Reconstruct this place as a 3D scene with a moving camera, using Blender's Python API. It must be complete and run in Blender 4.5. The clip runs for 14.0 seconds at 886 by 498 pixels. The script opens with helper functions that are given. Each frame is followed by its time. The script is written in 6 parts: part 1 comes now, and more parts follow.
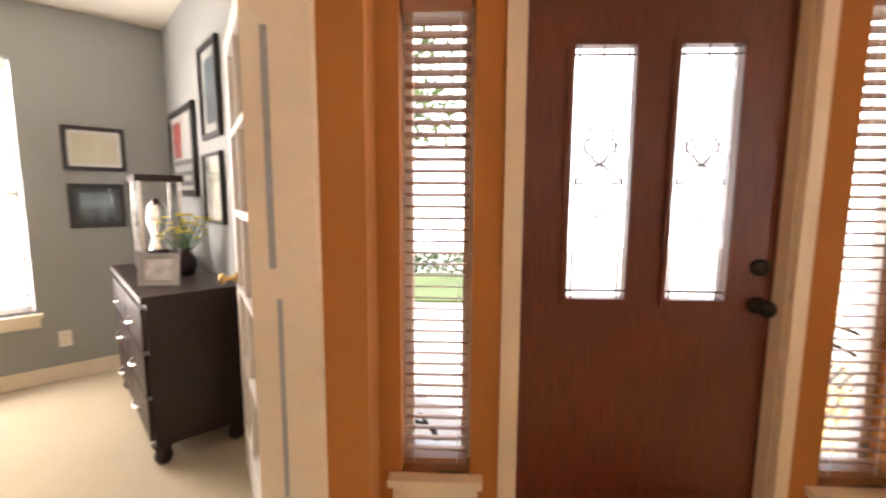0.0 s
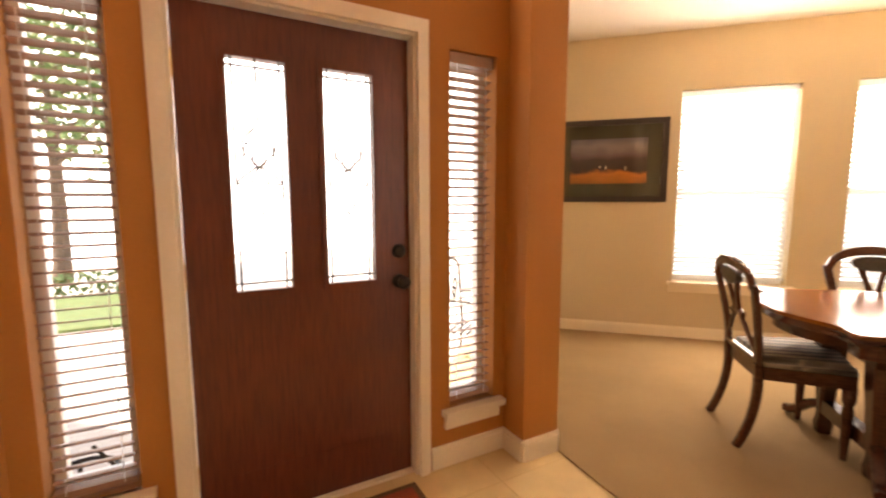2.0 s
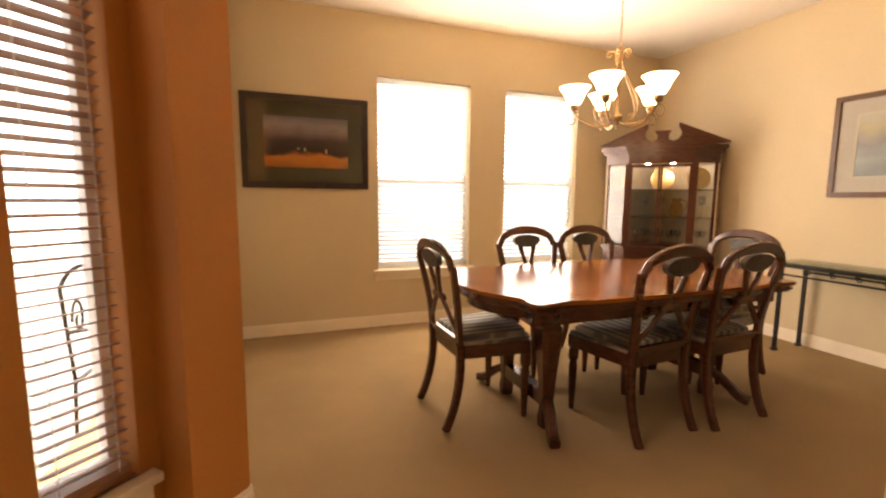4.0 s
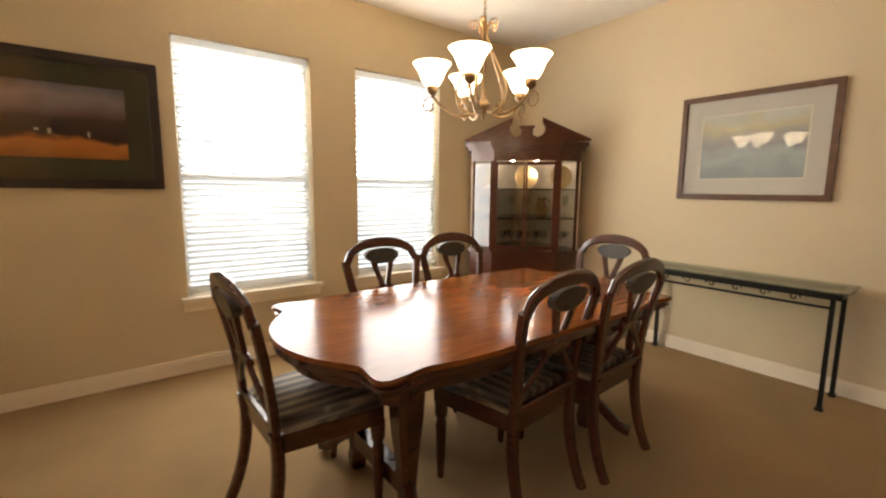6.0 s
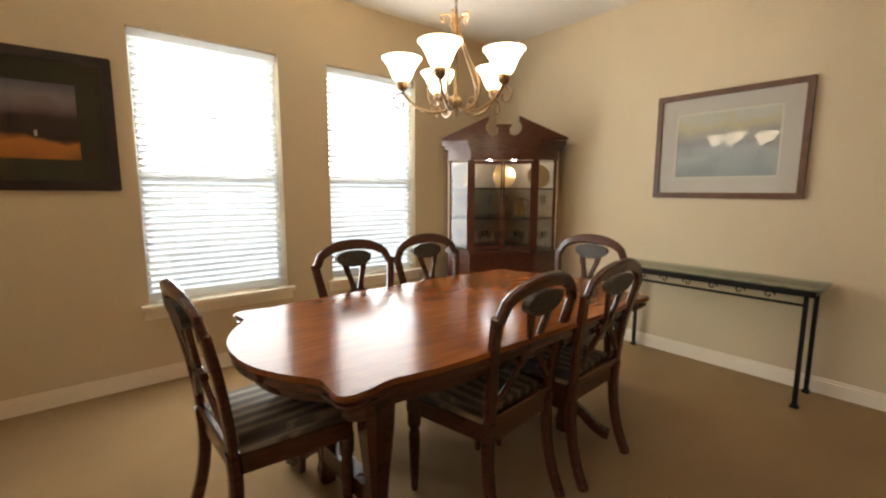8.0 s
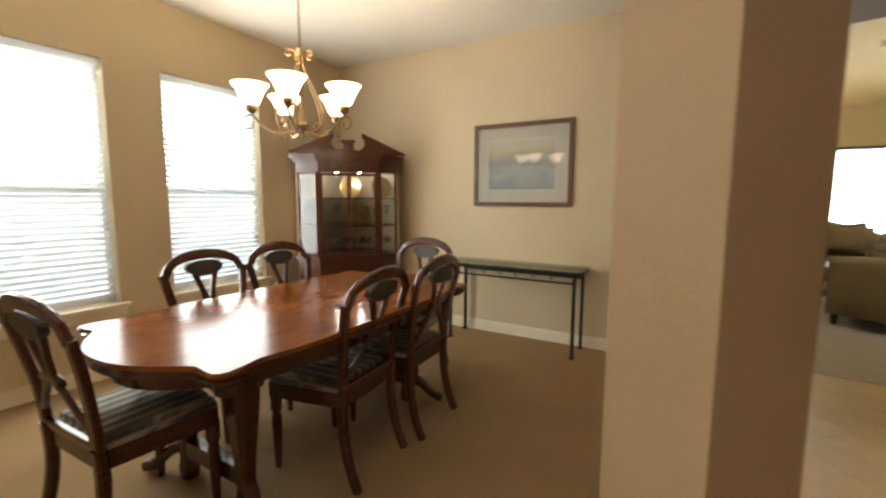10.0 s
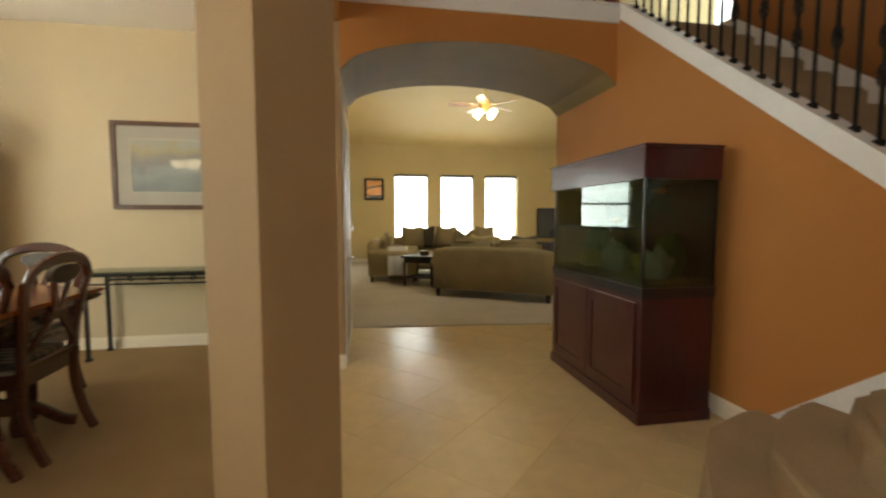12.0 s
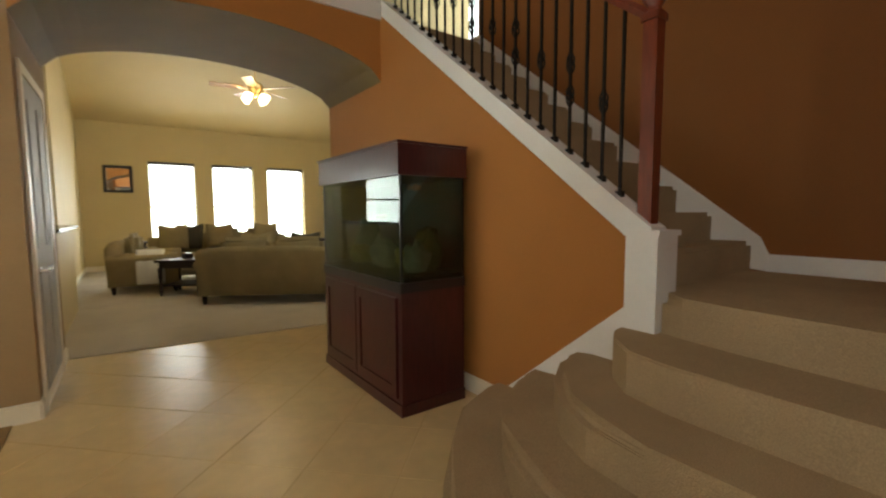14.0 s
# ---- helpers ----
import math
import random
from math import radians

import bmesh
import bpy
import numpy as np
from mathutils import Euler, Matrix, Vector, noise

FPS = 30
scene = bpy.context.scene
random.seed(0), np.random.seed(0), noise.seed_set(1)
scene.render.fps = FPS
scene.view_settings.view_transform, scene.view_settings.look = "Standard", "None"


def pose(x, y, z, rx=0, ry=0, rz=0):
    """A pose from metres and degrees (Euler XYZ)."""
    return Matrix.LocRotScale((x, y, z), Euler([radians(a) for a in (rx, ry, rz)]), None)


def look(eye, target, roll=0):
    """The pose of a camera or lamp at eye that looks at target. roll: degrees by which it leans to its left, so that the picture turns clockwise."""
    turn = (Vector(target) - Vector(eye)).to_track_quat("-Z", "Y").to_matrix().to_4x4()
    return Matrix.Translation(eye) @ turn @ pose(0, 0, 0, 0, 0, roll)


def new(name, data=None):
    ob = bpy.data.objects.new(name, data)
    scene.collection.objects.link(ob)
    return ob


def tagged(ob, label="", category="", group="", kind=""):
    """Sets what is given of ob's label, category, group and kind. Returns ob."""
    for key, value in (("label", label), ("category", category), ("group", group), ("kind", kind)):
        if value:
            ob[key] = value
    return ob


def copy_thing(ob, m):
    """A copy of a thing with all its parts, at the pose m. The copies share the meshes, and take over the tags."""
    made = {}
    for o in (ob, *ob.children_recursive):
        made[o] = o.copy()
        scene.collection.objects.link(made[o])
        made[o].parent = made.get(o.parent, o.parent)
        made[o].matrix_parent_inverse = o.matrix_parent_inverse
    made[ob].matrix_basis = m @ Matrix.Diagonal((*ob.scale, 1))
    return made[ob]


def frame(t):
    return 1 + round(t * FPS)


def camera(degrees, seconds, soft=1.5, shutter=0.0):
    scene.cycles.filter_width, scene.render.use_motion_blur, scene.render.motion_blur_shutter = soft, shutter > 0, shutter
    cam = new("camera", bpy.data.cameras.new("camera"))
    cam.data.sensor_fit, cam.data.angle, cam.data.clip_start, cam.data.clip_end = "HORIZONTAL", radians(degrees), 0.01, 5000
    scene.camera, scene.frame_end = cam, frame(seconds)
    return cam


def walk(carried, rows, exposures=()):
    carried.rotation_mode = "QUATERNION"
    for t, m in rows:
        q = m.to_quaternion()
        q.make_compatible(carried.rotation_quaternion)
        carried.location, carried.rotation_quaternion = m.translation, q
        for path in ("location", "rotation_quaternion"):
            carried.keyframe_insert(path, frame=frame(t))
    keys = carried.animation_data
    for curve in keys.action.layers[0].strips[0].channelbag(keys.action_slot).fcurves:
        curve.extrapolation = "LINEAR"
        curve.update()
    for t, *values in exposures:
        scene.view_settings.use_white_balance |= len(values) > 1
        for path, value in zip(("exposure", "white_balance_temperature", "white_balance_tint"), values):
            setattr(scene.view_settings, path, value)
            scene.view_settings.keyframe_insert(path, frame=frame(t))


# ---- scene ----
cam = camera(91.5, 14.0, soft=2.2, shutter=0.4)

PATH = [
    (0, (0.728, 0.578, 1.348), (-0.739, 1.917, 1.107), 0.3),
    (0.5, (0.777, 0.564, 1.355), (-0.422, 2.146, 1.111), 0.1),
    (1, (0.923, 0.552, 1.322), (-0.086, 2.268, 1.123), 0.1),
    (1.5, (1.022, 0.579, 1.308), (0.235, 2.408, 1.118), -0.1),
    (2, (1.122, 0.6, 1.331), (0.563, 2.507, 1.11), -0.1),
    (2.5, (1.185, 0.599, 1.344), (0.907, 2.565, 1.103), 0.4),
    (3, (1.172, 0.725, 1.309), (1.236, 2.709, 1.067), 0.3),
    (3.5, (1.219, 0.924, 1.288), (1.604, 2.872, 1.046), 0.4),
    (4, (1.242, 1.136, 1.243), (1.935, 2.998, 1.009), 0.5),
    (4.2, (1.305, 1.2, 1.262), (2.023, 3.05, 1.01), 0.3),
    (6.3, (1.735, 1.745, 1.326), (2.979, 3.288, 1.065), 0.5),
    (6.5, (1.755, 1.767, 1.316), (3.006, 3.306, 1.06), 0.4),
    (7, (1.792, 1.801, 1.3), (3.045, 3.339, 1.047), 0.2),
    (7.2, (1.817, 1.793, 1.304), (3.061, 3.337, 1.044), 0.2),
    (9.5, (1.589, 1.534, 1.347), (3.142, 2.769, 1.095), 0.1),
    (10, (1.49, 1.427, 1.351), (3.202, 2.435, 1.118), 0.2),
    (10.5, (1.379, 1.329, 1.353), (3.234, 2.047, 1.141), 0.5),
    (11, (1.219, 1.278, 1.282), (3.179, 1.633, 1.107), 0.3),
    (11.5, (1.073, 1.224, 1.261), (3.066, 1.207, 1.101), 0.5),
    (12, (1.096, 1.137, 1.201), (3.061, 0.797, 1.057), -0.0),
    (12.5, (1.059, 1.032, 1.217), (2.955, 0.416, 1.063), -0.4),
    (13, (1.101, 0.909, 1.181), (2.914, 0.078, 1.037), 0.1),
    (13.5, (1.093, 0.833, 1.191), (2.821, -0.162, 1.037), -0.1),
    (14, (1.165, 0.865, 1.206), (2.775, -0.31, 1.038), -0.3),
]
walk(cam, [(t, look(eye, target, roll)) for t, eye, target, roll in PATH],
     exposures=[(0, 1.64, 7300, 21), (2.5, 1.52, 8600, 25), (4.2, 1.18, 8600, 23), (6.3, 0.8, 6700, 11), (9.5, 0.68, 6400, 8), (12, 0.62, 6900, 1), (14, 0.47, 6900, 1)])

# ---- world, sun, large lights ----
world = bpy.data.worlds.new("sky")
scene.world = world
world.use_nodes = True
wn = world.node_tree.nodes
sky = wn.new("ShaderNodeTexSky")
sky.sky_type = "NISHITA"
sky.sun_disc = False
sky.sun_elevation, sky.sun_rotation = radians(60), radians(227)
world.node_tree.links.new(sky.outputs[0], wn["Background"].inputs[0])
wn["Background"].inputs[1].default_value = 0.15
sun_data = bpy.data.lights.new("sun", "SUN")
sun_data.energy, sun_data.angle, sun_data.color = 5.0, radians(0.5), (1.0, 0.96, 0.9)
sun_lamp = new("sun", sun_data)
sun_lamp.matrix_world = look((0, 0, 20), (5.5, 5.0, 20 - 13))


def area_lamp(name, m, width, height, watts, color):
    data = bpy.data.lights.new(name, "AREA")
    data.shape, data.size, data.size_y, data.energy, data.color = "RECTANGLE", width, height, watts, color
    ob = new(name, data)
    ob.matrix_world = m
    return ob


def point_lamp(name, place, watts, color, radius=0.03):
    data = bpy.data.lights.new(name, "POINT")
    data.energy, data.color, data.shadow_soft_size = watts, color, radius
    ob = new(name, data)
    ob.location = place
    return ob


DAY = (1.0, 0.98, 0.95)
WARM = (1.0, 0.74, 0.46)

# ---- materials ----
MATS = {}


def mat(name, color=(0.5, 0.5, 0.5), rough=0.6, metal=0.0, scale=40.0, amount=0.08, bump=0.05, scale2=3.0, amount2=0.06, coat=0.0, spec=0.5, stretch=(1, 1, 1)):
    """A painted, woven, wooden or metal surface: two noises vary the colour, the finer one also gives relief."""
    if name in MATS:
        return MATS[name]
    m = bpy.data.materials.new(name)
    m.use_nodes = True
    nt = m.node_tree
    p = nt.nodes["Principled BSDF"]
    p.inputs["Roughness"].default_value = rough
    p.inputs["Metallic"].default_value = metal
    p.inputs["Coat Weight"].default_value = coat
    p.inputs["Specular IOR Level"].default_value = spec
    p.inputs["Coat Roughness"].default_value = 0.12
    tc = nt.nodes.new("ShaderNodeTexCoord")
    mp = nt.nodes.new("ShaderNodeMapping")
    mp.inputs["Scale"].default_value = stretch
    nt.links.new(tc.outputs["Object"], mp.inputs[0])
    fine = nt.nodes.new("ShaderNodeTexNoise")
    fine.inputs["Scale"].default_value, fine.inputs["Detail"].default_value = scale, 4
    wide = nt.nodes.new("ShaderNodeTexNoise")
    wide.inputs["Scale"].default_value, wide.inputs["Detail"].default_value = scale2, 3
    nt.links.new(mp.outputs[0], fine.inputs[0])
    nt.links.new(tc.outputs["Object"], wide.inputs[0])
    last = None
    base = nt.nodes.new("ShaderNodeRGB")
    base.outputs[0].default_value = (*color, 1)
    last = base.outputs[0]
    for tex, amt in ((fine, amount), (wide, amount2)):
        mr = nt.nodes.new("ShaderNodeMapRange")
        mr.inputs["From Min"].default_value, mr.inputs["From Max"].default_value = 0.25, 0.75
        mr.inputs["To Min"].default_value, mr.inputs["To Max"].default_value = 1 - amt, 1 + amt
        nt.links.new(tex.outputs[0], mr.inputs[0])
        mul = nt.nodes.new("ShaderNodeVectorMath")
        mul.operation = "SCALE"
        nt.links.new(last, mul.inputs[0])
        nt.links.new(mr.outputs[0], mul.inputs["Scale"])
        last = mul.outputs[0]
    nt.links.new(last, p.inputs["Base Color"])
    if bump:
        b = nt.nodes.new("ShaderNodeBump")
        b.inputs["Strength"].default_value, b.inputs["Distance"].default_value = bump, 0.01
        nt.links.new(fine.outputs[0], b.inputs["Height"])
        nt.links.new(b.outputs[0], p.inputs["Normal"])
    MATS[name] = m
    return m


def glow(name, color, strength):
    if name in MATS:
        return MATS[name]
    m = bpy.data.materials.new(name)
    m.use_nodes = True
    nt = m.node_tree
    e = nt.nodes.new("ShaderNodeEmission")
    e.inputs[0].default_value, e.inputs[1].default_value = (*color, 1), strength
    nt.links.new(e.outputs[0], nt.nodes["Material Output"].inputs[0])
    MATS[name] = m
    return m


def glass(name, color=(1, 1, 1), rough=0.0, frost=False):
    if name in MATS:
        return MATS[name]
    m = bpy.data.materials.new(name)
    m.use_nodes = True
    nt = m.node_tree
    g = nt.nodes.new("ShaderNodeBsdfGlossy")
    g.inputs["Roughness"].default_value = rough
    t = nt.nodes.new("ShaderNodeBsdfTranslucent" if frost else "ShaderNodeBsdfTransparent")
    t.inputs[0].default_value = (*color, 1)
    mix = nt.nodes.new("ShaderNodeMixShader")
    fr = nt.nodes.new("ShaderNodeLayerWeight")
    fr.inputs[0].default_value = 0.5
    pw = nt.nodes.new("ShaderNodeMath")
    pw.operation = "POWER"
    pw.inputs[1].default_value = 5.0
    ma = nt.nodes.new("ShaderNodeMath")
    ma.operation = "MULTIPLY_ADD"
    ma.inputs[1].default_value, ma.inputs[2].default_value = 0.94, 0.045
    nt.links.new(fr.outputs["Facing"], pw.inputs[0])
    nt.links.new(pw.outputs[0], ma.inputs[0])
    nt.links.new(ma.outputs[0], mix.inputs[0])
    nt.links.new(t.outputs[0], mix.inputs[1])
    nt.links.new(g.outputs[0], mix.inputs[2])
    nt.links.new(mix.outputs[0], nt.nodes["Material Output"].inputs[0])
    MATS[name] = m
    return m


def translucent(name, color, share=0.5, rough=0.5):
    if name in MATS:
        return MATS[name]
    m = bpy.data.materials.new(name)
    m.use_nodes = True
    nt = m.node_tree
    p = nt.nodes["Principled BSDF"]
    p.inputs["Base Color"].default_value = (*color, 1)
    p.inputs["Roughness"].default_value = rough
    t = nt.nodes.new("ShaderNodeBsdfTranslucent")
    t.inputs[0].default_value = (*color, 1)
    mix = nt.nodes.new("ShaderNodeMixShader")
    mix.inputs[0].default_value = share
    nt.links.new(p.outputs[0], mix.inputs[1])
    nt.links.new(t.outputs[0], mix.inputs[2])
    nt.links.new(mix.outputs[0], nt.nodes["Material Output"].inputs[0])
    MATS[name] = m
    return m


ORANGE = mat("foyer_paint", (0.43, 0.18, 0.048), 0.7, spec=0.25, scale=90, amount=0.03, bump=0.12, scale2=1.5, amount2=0.05)
TAN = mat("dining_paint", (0.57, 0.47, 0.31), 0.7, spec=0.3, scale=90, amount=0.03, bump=0.12, scale2=1.5, amount2=0.04)
LIVING = mat("living_paint", (0.60, 0.47, 0.24), 0.6, scale=90, amount=0.03, bump=0.1, scale2=1.5, amount2=0.04)
GREY = mat("office_paint", (0.30, 0.32, 0.31), 0.6, scale=90, amount=0.03, bump=0.1, scale2=1.5, amount2=0.04)
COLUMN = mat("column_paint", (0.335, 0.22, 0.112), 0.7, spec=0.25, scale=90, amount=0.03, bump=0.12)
CEIL = mat("ceiling_paint", (0.74, 0.70, 0.62), 0.8, scale=60, amount=0.03, bump=0.25, scale2=2, amount2=0.03)
TRIM = mat("trim_paint", (0.78, 0.70, 0.56), 0.4, scale=60, amount=0.03, bump=0.02, scale2=4, amount2=0.05)
WHITE = mat("white_paint", (0.80, 0.78, 0.74), 0.4, scale=60, amount=0.02, bump=0.02, scale2=4, amount2=0.04)
CARPET = mat("dining_carpet", (0.30, 0.202, 0.102), 0.95, spec=0.1, scale=260, amount=0.22, bump=0.6, scale2=2.2, amount2=0.09)
CARPET_LIVING = mat("living_carpet", (0.50, 0.44, 0.36), 0.95, spec=0.1, scale=260, amount=0.2, bump=0.6, scale2=2.2, amount2=0.08)
CARPET_OFFICE = mat("office_carpet", (0.50, 0.43, 0.31), 0.95, scale=260, amount=0.2, bump=0.6, scale2=2.2, amount2=0.06)
CARPET_STAIR = mat("stair_carpet", (0.42, 0.305, 0.178), 0.95, spec=0.1, scale=220, amount=0.22, bump=0.6, scale2=3, amount2=0.1)
GROUT = mat("grout", (0.58, 0.43, 0.225), 0.8, scale=80, amount=0.1)
TILE = mat("floor_tile", (0.62, 0.465, 0.24), 0.31, scale=9, amount=0.07, bump=0.03, scale2=2.0, amount2=0.06)
DOORWOOD = mat("door_wood", (0.125, 0.029, 0.012), 0.42, scale=14, amount=0.35, bump=0.08, scale2=2, amount2=0.2, stretch=(6, 6, 0.5))
MAHOGANY = mat("mahogany", (0.066, 0.020, 0.010), 0.27, scale=16, amount=0.35, bump=0.05, scale2=2, amount2=0.2, coat=0.3, stretch=(1, 1, 5))
TABLETOP = mat("table_veneer", (0.20, 0.062, 0.014), 0.17, scale=10, amount=0.3, bump=0.004, scale2=3, amount2=0.3, coat=0.0, spec=0.15, stretch=(0.7, 6, 6))
ESPRESSO = mat("espresso_wood", (0.020, 0.0085, 0.0075), 0.42, spec=0.35, scale=16, amount=0.3, bump=0.05, stretch=(1, 1, 5))
CHERRY = mat("cherry_stain", (0.055, 0.010, 0.011), 0.35, scale=14, amount=0.3, bump=0.05, scale2=2, amount2=0.2, coat=0.2, stretch=(5, 5, 0.6))
RAILWOOD = mat("rail_wood", (0.16, 0.03, 0.012), 0.35, scale=14, amount=0.3, bump=0.05, coat=0.2, stretch=(5, 5, 0.6))
IRON = mat("black_iron", (0.018, 0.016, 0.014), 0.45, metal=0.6, scale=80, amount=0.2, bump=0.1)
BRONZE = mat("antique_bronze", (0.30, 0.20, 0.10), 0.35, metal=0.9, scale=50, amount=0.3, bump=0.05)
BRASS = mat("worn_brass", (0.55, 0.38, 0.16), 0.35, metal=1.0, scale=50, amount=0.2, bump=0.03)
SLAT = translucent("blind_slat_white", (0.82, 0.82, 0.80), 0.45)
SLAT_DARK = mat("blind_slat_wood", (0.33, 0.18, 0.115), 0.45, scale=20, amount=0.15, bump=0.03, stretch=(0.3, 5, 5))
CLEAR = glass("clear_glass", (0.97, 0.98, 0.98))
OUTSIDE = glow("bright_outside", (0.93, 0.97, 1.0), 9.0)
STREET = glow("bright_street", (0.88, 0.95, 1.0), 2.5)
LOWER_GLOW = glow("dim_lower_glow", (0.80, 0.92, 1.0), 1.15)


# ---- building helpers ----
def box(bm, x0, x1, y0, y1, z0, z1, m=None):
    vs = [bm.verts.new((x, y, z)) for z in (z0, z1) for y in (y0, y1) for x in (x0, x1)]
    if m is not None:
        for v in vs:
            v.co = m @ v.co
    for f in ((0, 2, 3, 1), (4, 5, 7, 6), (0, 1, 5, 4), (2, 6, 7, 3), (0, 4, 6, 2), (1, 3, 7, 5)):
        bm.faces.new([vs[i] for i in f])
    return vs


def prism(bm, outline, z0, z1, m=None):
    """An upright prism over a plan outline."""
    lo = [bm.verts.new((x, y, z0)) for x, y in outline]
    hi = [bm.verts.new((x, y, z1)) for x, y in outline]
    if m is not None:
        for v in lo + hi:
            v.co = m @ v.co
    n = len(outline)
    bm.faces.new(lo[::-1])
    bm.faces.new(hi)
    for i in range(n):
        bm.faces.new((lo[i], lo[(i + 1) % n], hi[(i + 1) % n], hi[i]))


def lathe(bm, profile, steps=20, m=None):
    """A turned shape: profile of (radius, z) from bottom to top."""
    rings = []
    for r, z in profile:
        ring = []
        for i in range(steps):
            a = 2 * math.pi * i / steps
            v = bm.verts.new((r * math.cos(a), r * math.sin(a), z))
            if m is not None:
                v.co = m @ v.co
            ring.append(v)
        rings.append(ring)
    for a, b in zip(rings, rings[1:]):
        for i in range(steps):
            j = (i + 1) % steps
            bm.faces.new((a[i], a[j], b[j], b[i]))
    if profile[0][0] > 0.0005:
        bm.faces.new(rings[0][::-1])
    if profile[-1][0] > 0.0005:
        bm.faces.new(rings[-1])


def tube(bm, points, radius, steps=8, m=None):
    """A bent bar along points; radius may be one number or one for each point."""
    pts = [Vector(p) for p in points]
    rad = radius if hasattr(radius, "__len__") else [radius] * len(pts)
    rings = []
    up = Vector((0.13, 0.31, 0.94)).normalized()
    for i, p in enumerate(pts):
        d = (pts[min(i + 1, len(pts) - 1)] - pts[max(i - 1, 0)]).normalized()
        a = d.cross(up)
        if a.length < 0.05:
            a = d.cross(Vector((1, 0, 0)))
        a.normalize()
        b = d.cross(a)
        ring = []
        for k in range(steps):
            t = 2 * math.pi * k / steps
            co = p + (a * math.cos(t) + b * math.sin(t)) * rad[i]
            ring.append(bm.verts.new(m @ co if m is not None else co))
        rings.append(ring)
    for a, b in zip(rings, rings[1:]):
        for k in range(steps):
            j = (k + 1) % steps
            bm.faces.new((a[k], a[j], b[j], b[k]))
    bm.faces.new(rings[0][::-1])
    bm.faces.new(rings[-1])


def sweep(bm, sections):
    """Joins closed sections (lists of points with equal counts) into a solid."""
    rings = [[bm.verts.new(p) for p in s] for s in sections]
    n = len(rings[0])
    for a, b in zip(rings, rings[1:]):
        for i in range(n):
            j = (i + 1) % n
            bm.faces.new((a[i], a[j], b[j], b[i]))
    bm.faces.new(rings[0][::-1])
    bm.faces.new(rings[-1])


def mesh_of(name, bm, material, bevel=0.0, smooth=False):
    if bevel:
        bmesh.ops.bevel(bm, geom=[e for e in bm.edges if e.is_manifold and e.calc_face_angle(0) > 0.6], offset=bevel, segments=2, affect="EDGES", clamp_overlap=True)
    bmesh.ops.recalc_face_normals(bm, faces=bm.faces)
    me = bpy.data.meshes.new(name)
    bm.to_mesh(me)
    bm.free()
    me.materials.append(material)
    if smooth:
        for f in me.polygons:
            f.use_smooth = True
    return me


def part(name, bm, material, parent=None, label="", bevel=0.0, smooth=False):
    ob = new(name, mesh_of(name, bm, material, bevel, smooth))
    if parent is not None:
        ob.parent = parent
    if label:
        ob["label"] = label
    return ob


def structure(name, bm, material, label, category, bevel=0.0):
    return tagged(part(name, bm, material, bevel=bevel), label, category, kind="structure")


def thing(name, m, label, category, group=""):
    ob = new(name)
    ob.matrix_basis = m
    return tagged(ob, label, category, group)


def holed(bm, u0, u1, z0, z1, d0, d1, holes, m):
    """A wall slab in the plane of u and z, between depths d0 and d1, with rectangular openings (u0, u1, z0, z1)."""
    us = sorted({u0, u1, *[min(max(h[i], u0), u1) for h in holes for i in (0, 1)]})
    zs = sorted({z0, z1, *[min(max(h[i], z0), z1) for h in holes for i in (2, 3)]})

    def solid(i, j):
        if not (0 <= i < len(us) - 1 and 0 <= j < len(zs) - 1):
            return False
        u, z = (us[i] + us[i + 1]) / 2, (zs[j] + zs[j + 1]) / 2
        return not any(h[0] < u < h[1] and h[2] < z < h[3] for h in holes)

    def quad(*ps):
        bm.faces.new([bm.verts.new(m @ Vector(p)) for p in ps])

    for i in range(len(us) - 1):
        for j in range(len(zs) - 1):
            if not solid(i, j):
                continue
            a, b, c, d = us[i], us[i + 1], zs[j], zs[j + 1]
            quad((a, d0, c), (b, d0, c), (b, d0, d), (a, d0, d))
            quad((a, d1, c), (a, d1, d), (b, d1, d), (b, d1, c))
            if not solid(i - 1, j):
                quad((a, d0, c), (a, d0, d), (a, d1, d), (a, d1, c))
            if not solid(i + 1, j):
                quad((b, d0, c), (b, d1, c), (b, d1, d), (b, d0, d))
            if not solid(i, j - 1):
                quad((a, d0, c), (a, d1, c), (b, d1, c), (b, d0, c))
            if not solid(i, j + 1):
                quad((a, d0, d), (b, d0, d), (b, d1, d), (a, d1, d))
    bmesh.ops.remove_doubles(bm, verts=bm.verts, dist=0.0005)


ID = Matrix.Identity(4)
R2 = math.sqrt(0.5)
# the door wall's own axes: u along the wall, v into the foyer
DOORWALL = Matrix(((R2, R2, 0, 0.4), (R2, -R2, 0, 2.5), (0, 0, 1, 0), (0, 0, 0, 1)))


def dw(u, v):
    p = DOORWALL @ Vector((u, v, 0))
    return (p.x, p.y)


# ---- large structure ----
YN, XE, XW, HD, HF = 5.165, 5.43, 0.84, 2.87, 5.4
YH0, YH1, XA0, XA1 = -0.957, 1.335, 4.55, 5.72
XL, YS = 12.71, -2.2
COL = [(2.303, 1.557), (2.179, 1.393), (2.469, 1.231), (2.593, 1.395)]

bm = bmesh.new()
prism(bm, [(-80, -80), (80, -80), (80, 80), (-80, 80)], -0.55, -0.30)
structure("ground", bm, mat("yard_concrete", (0.52, 0.50, 0.46), 0.9, scale=3, amount=0.2), "pale sunlit concrete around the house", "ground")

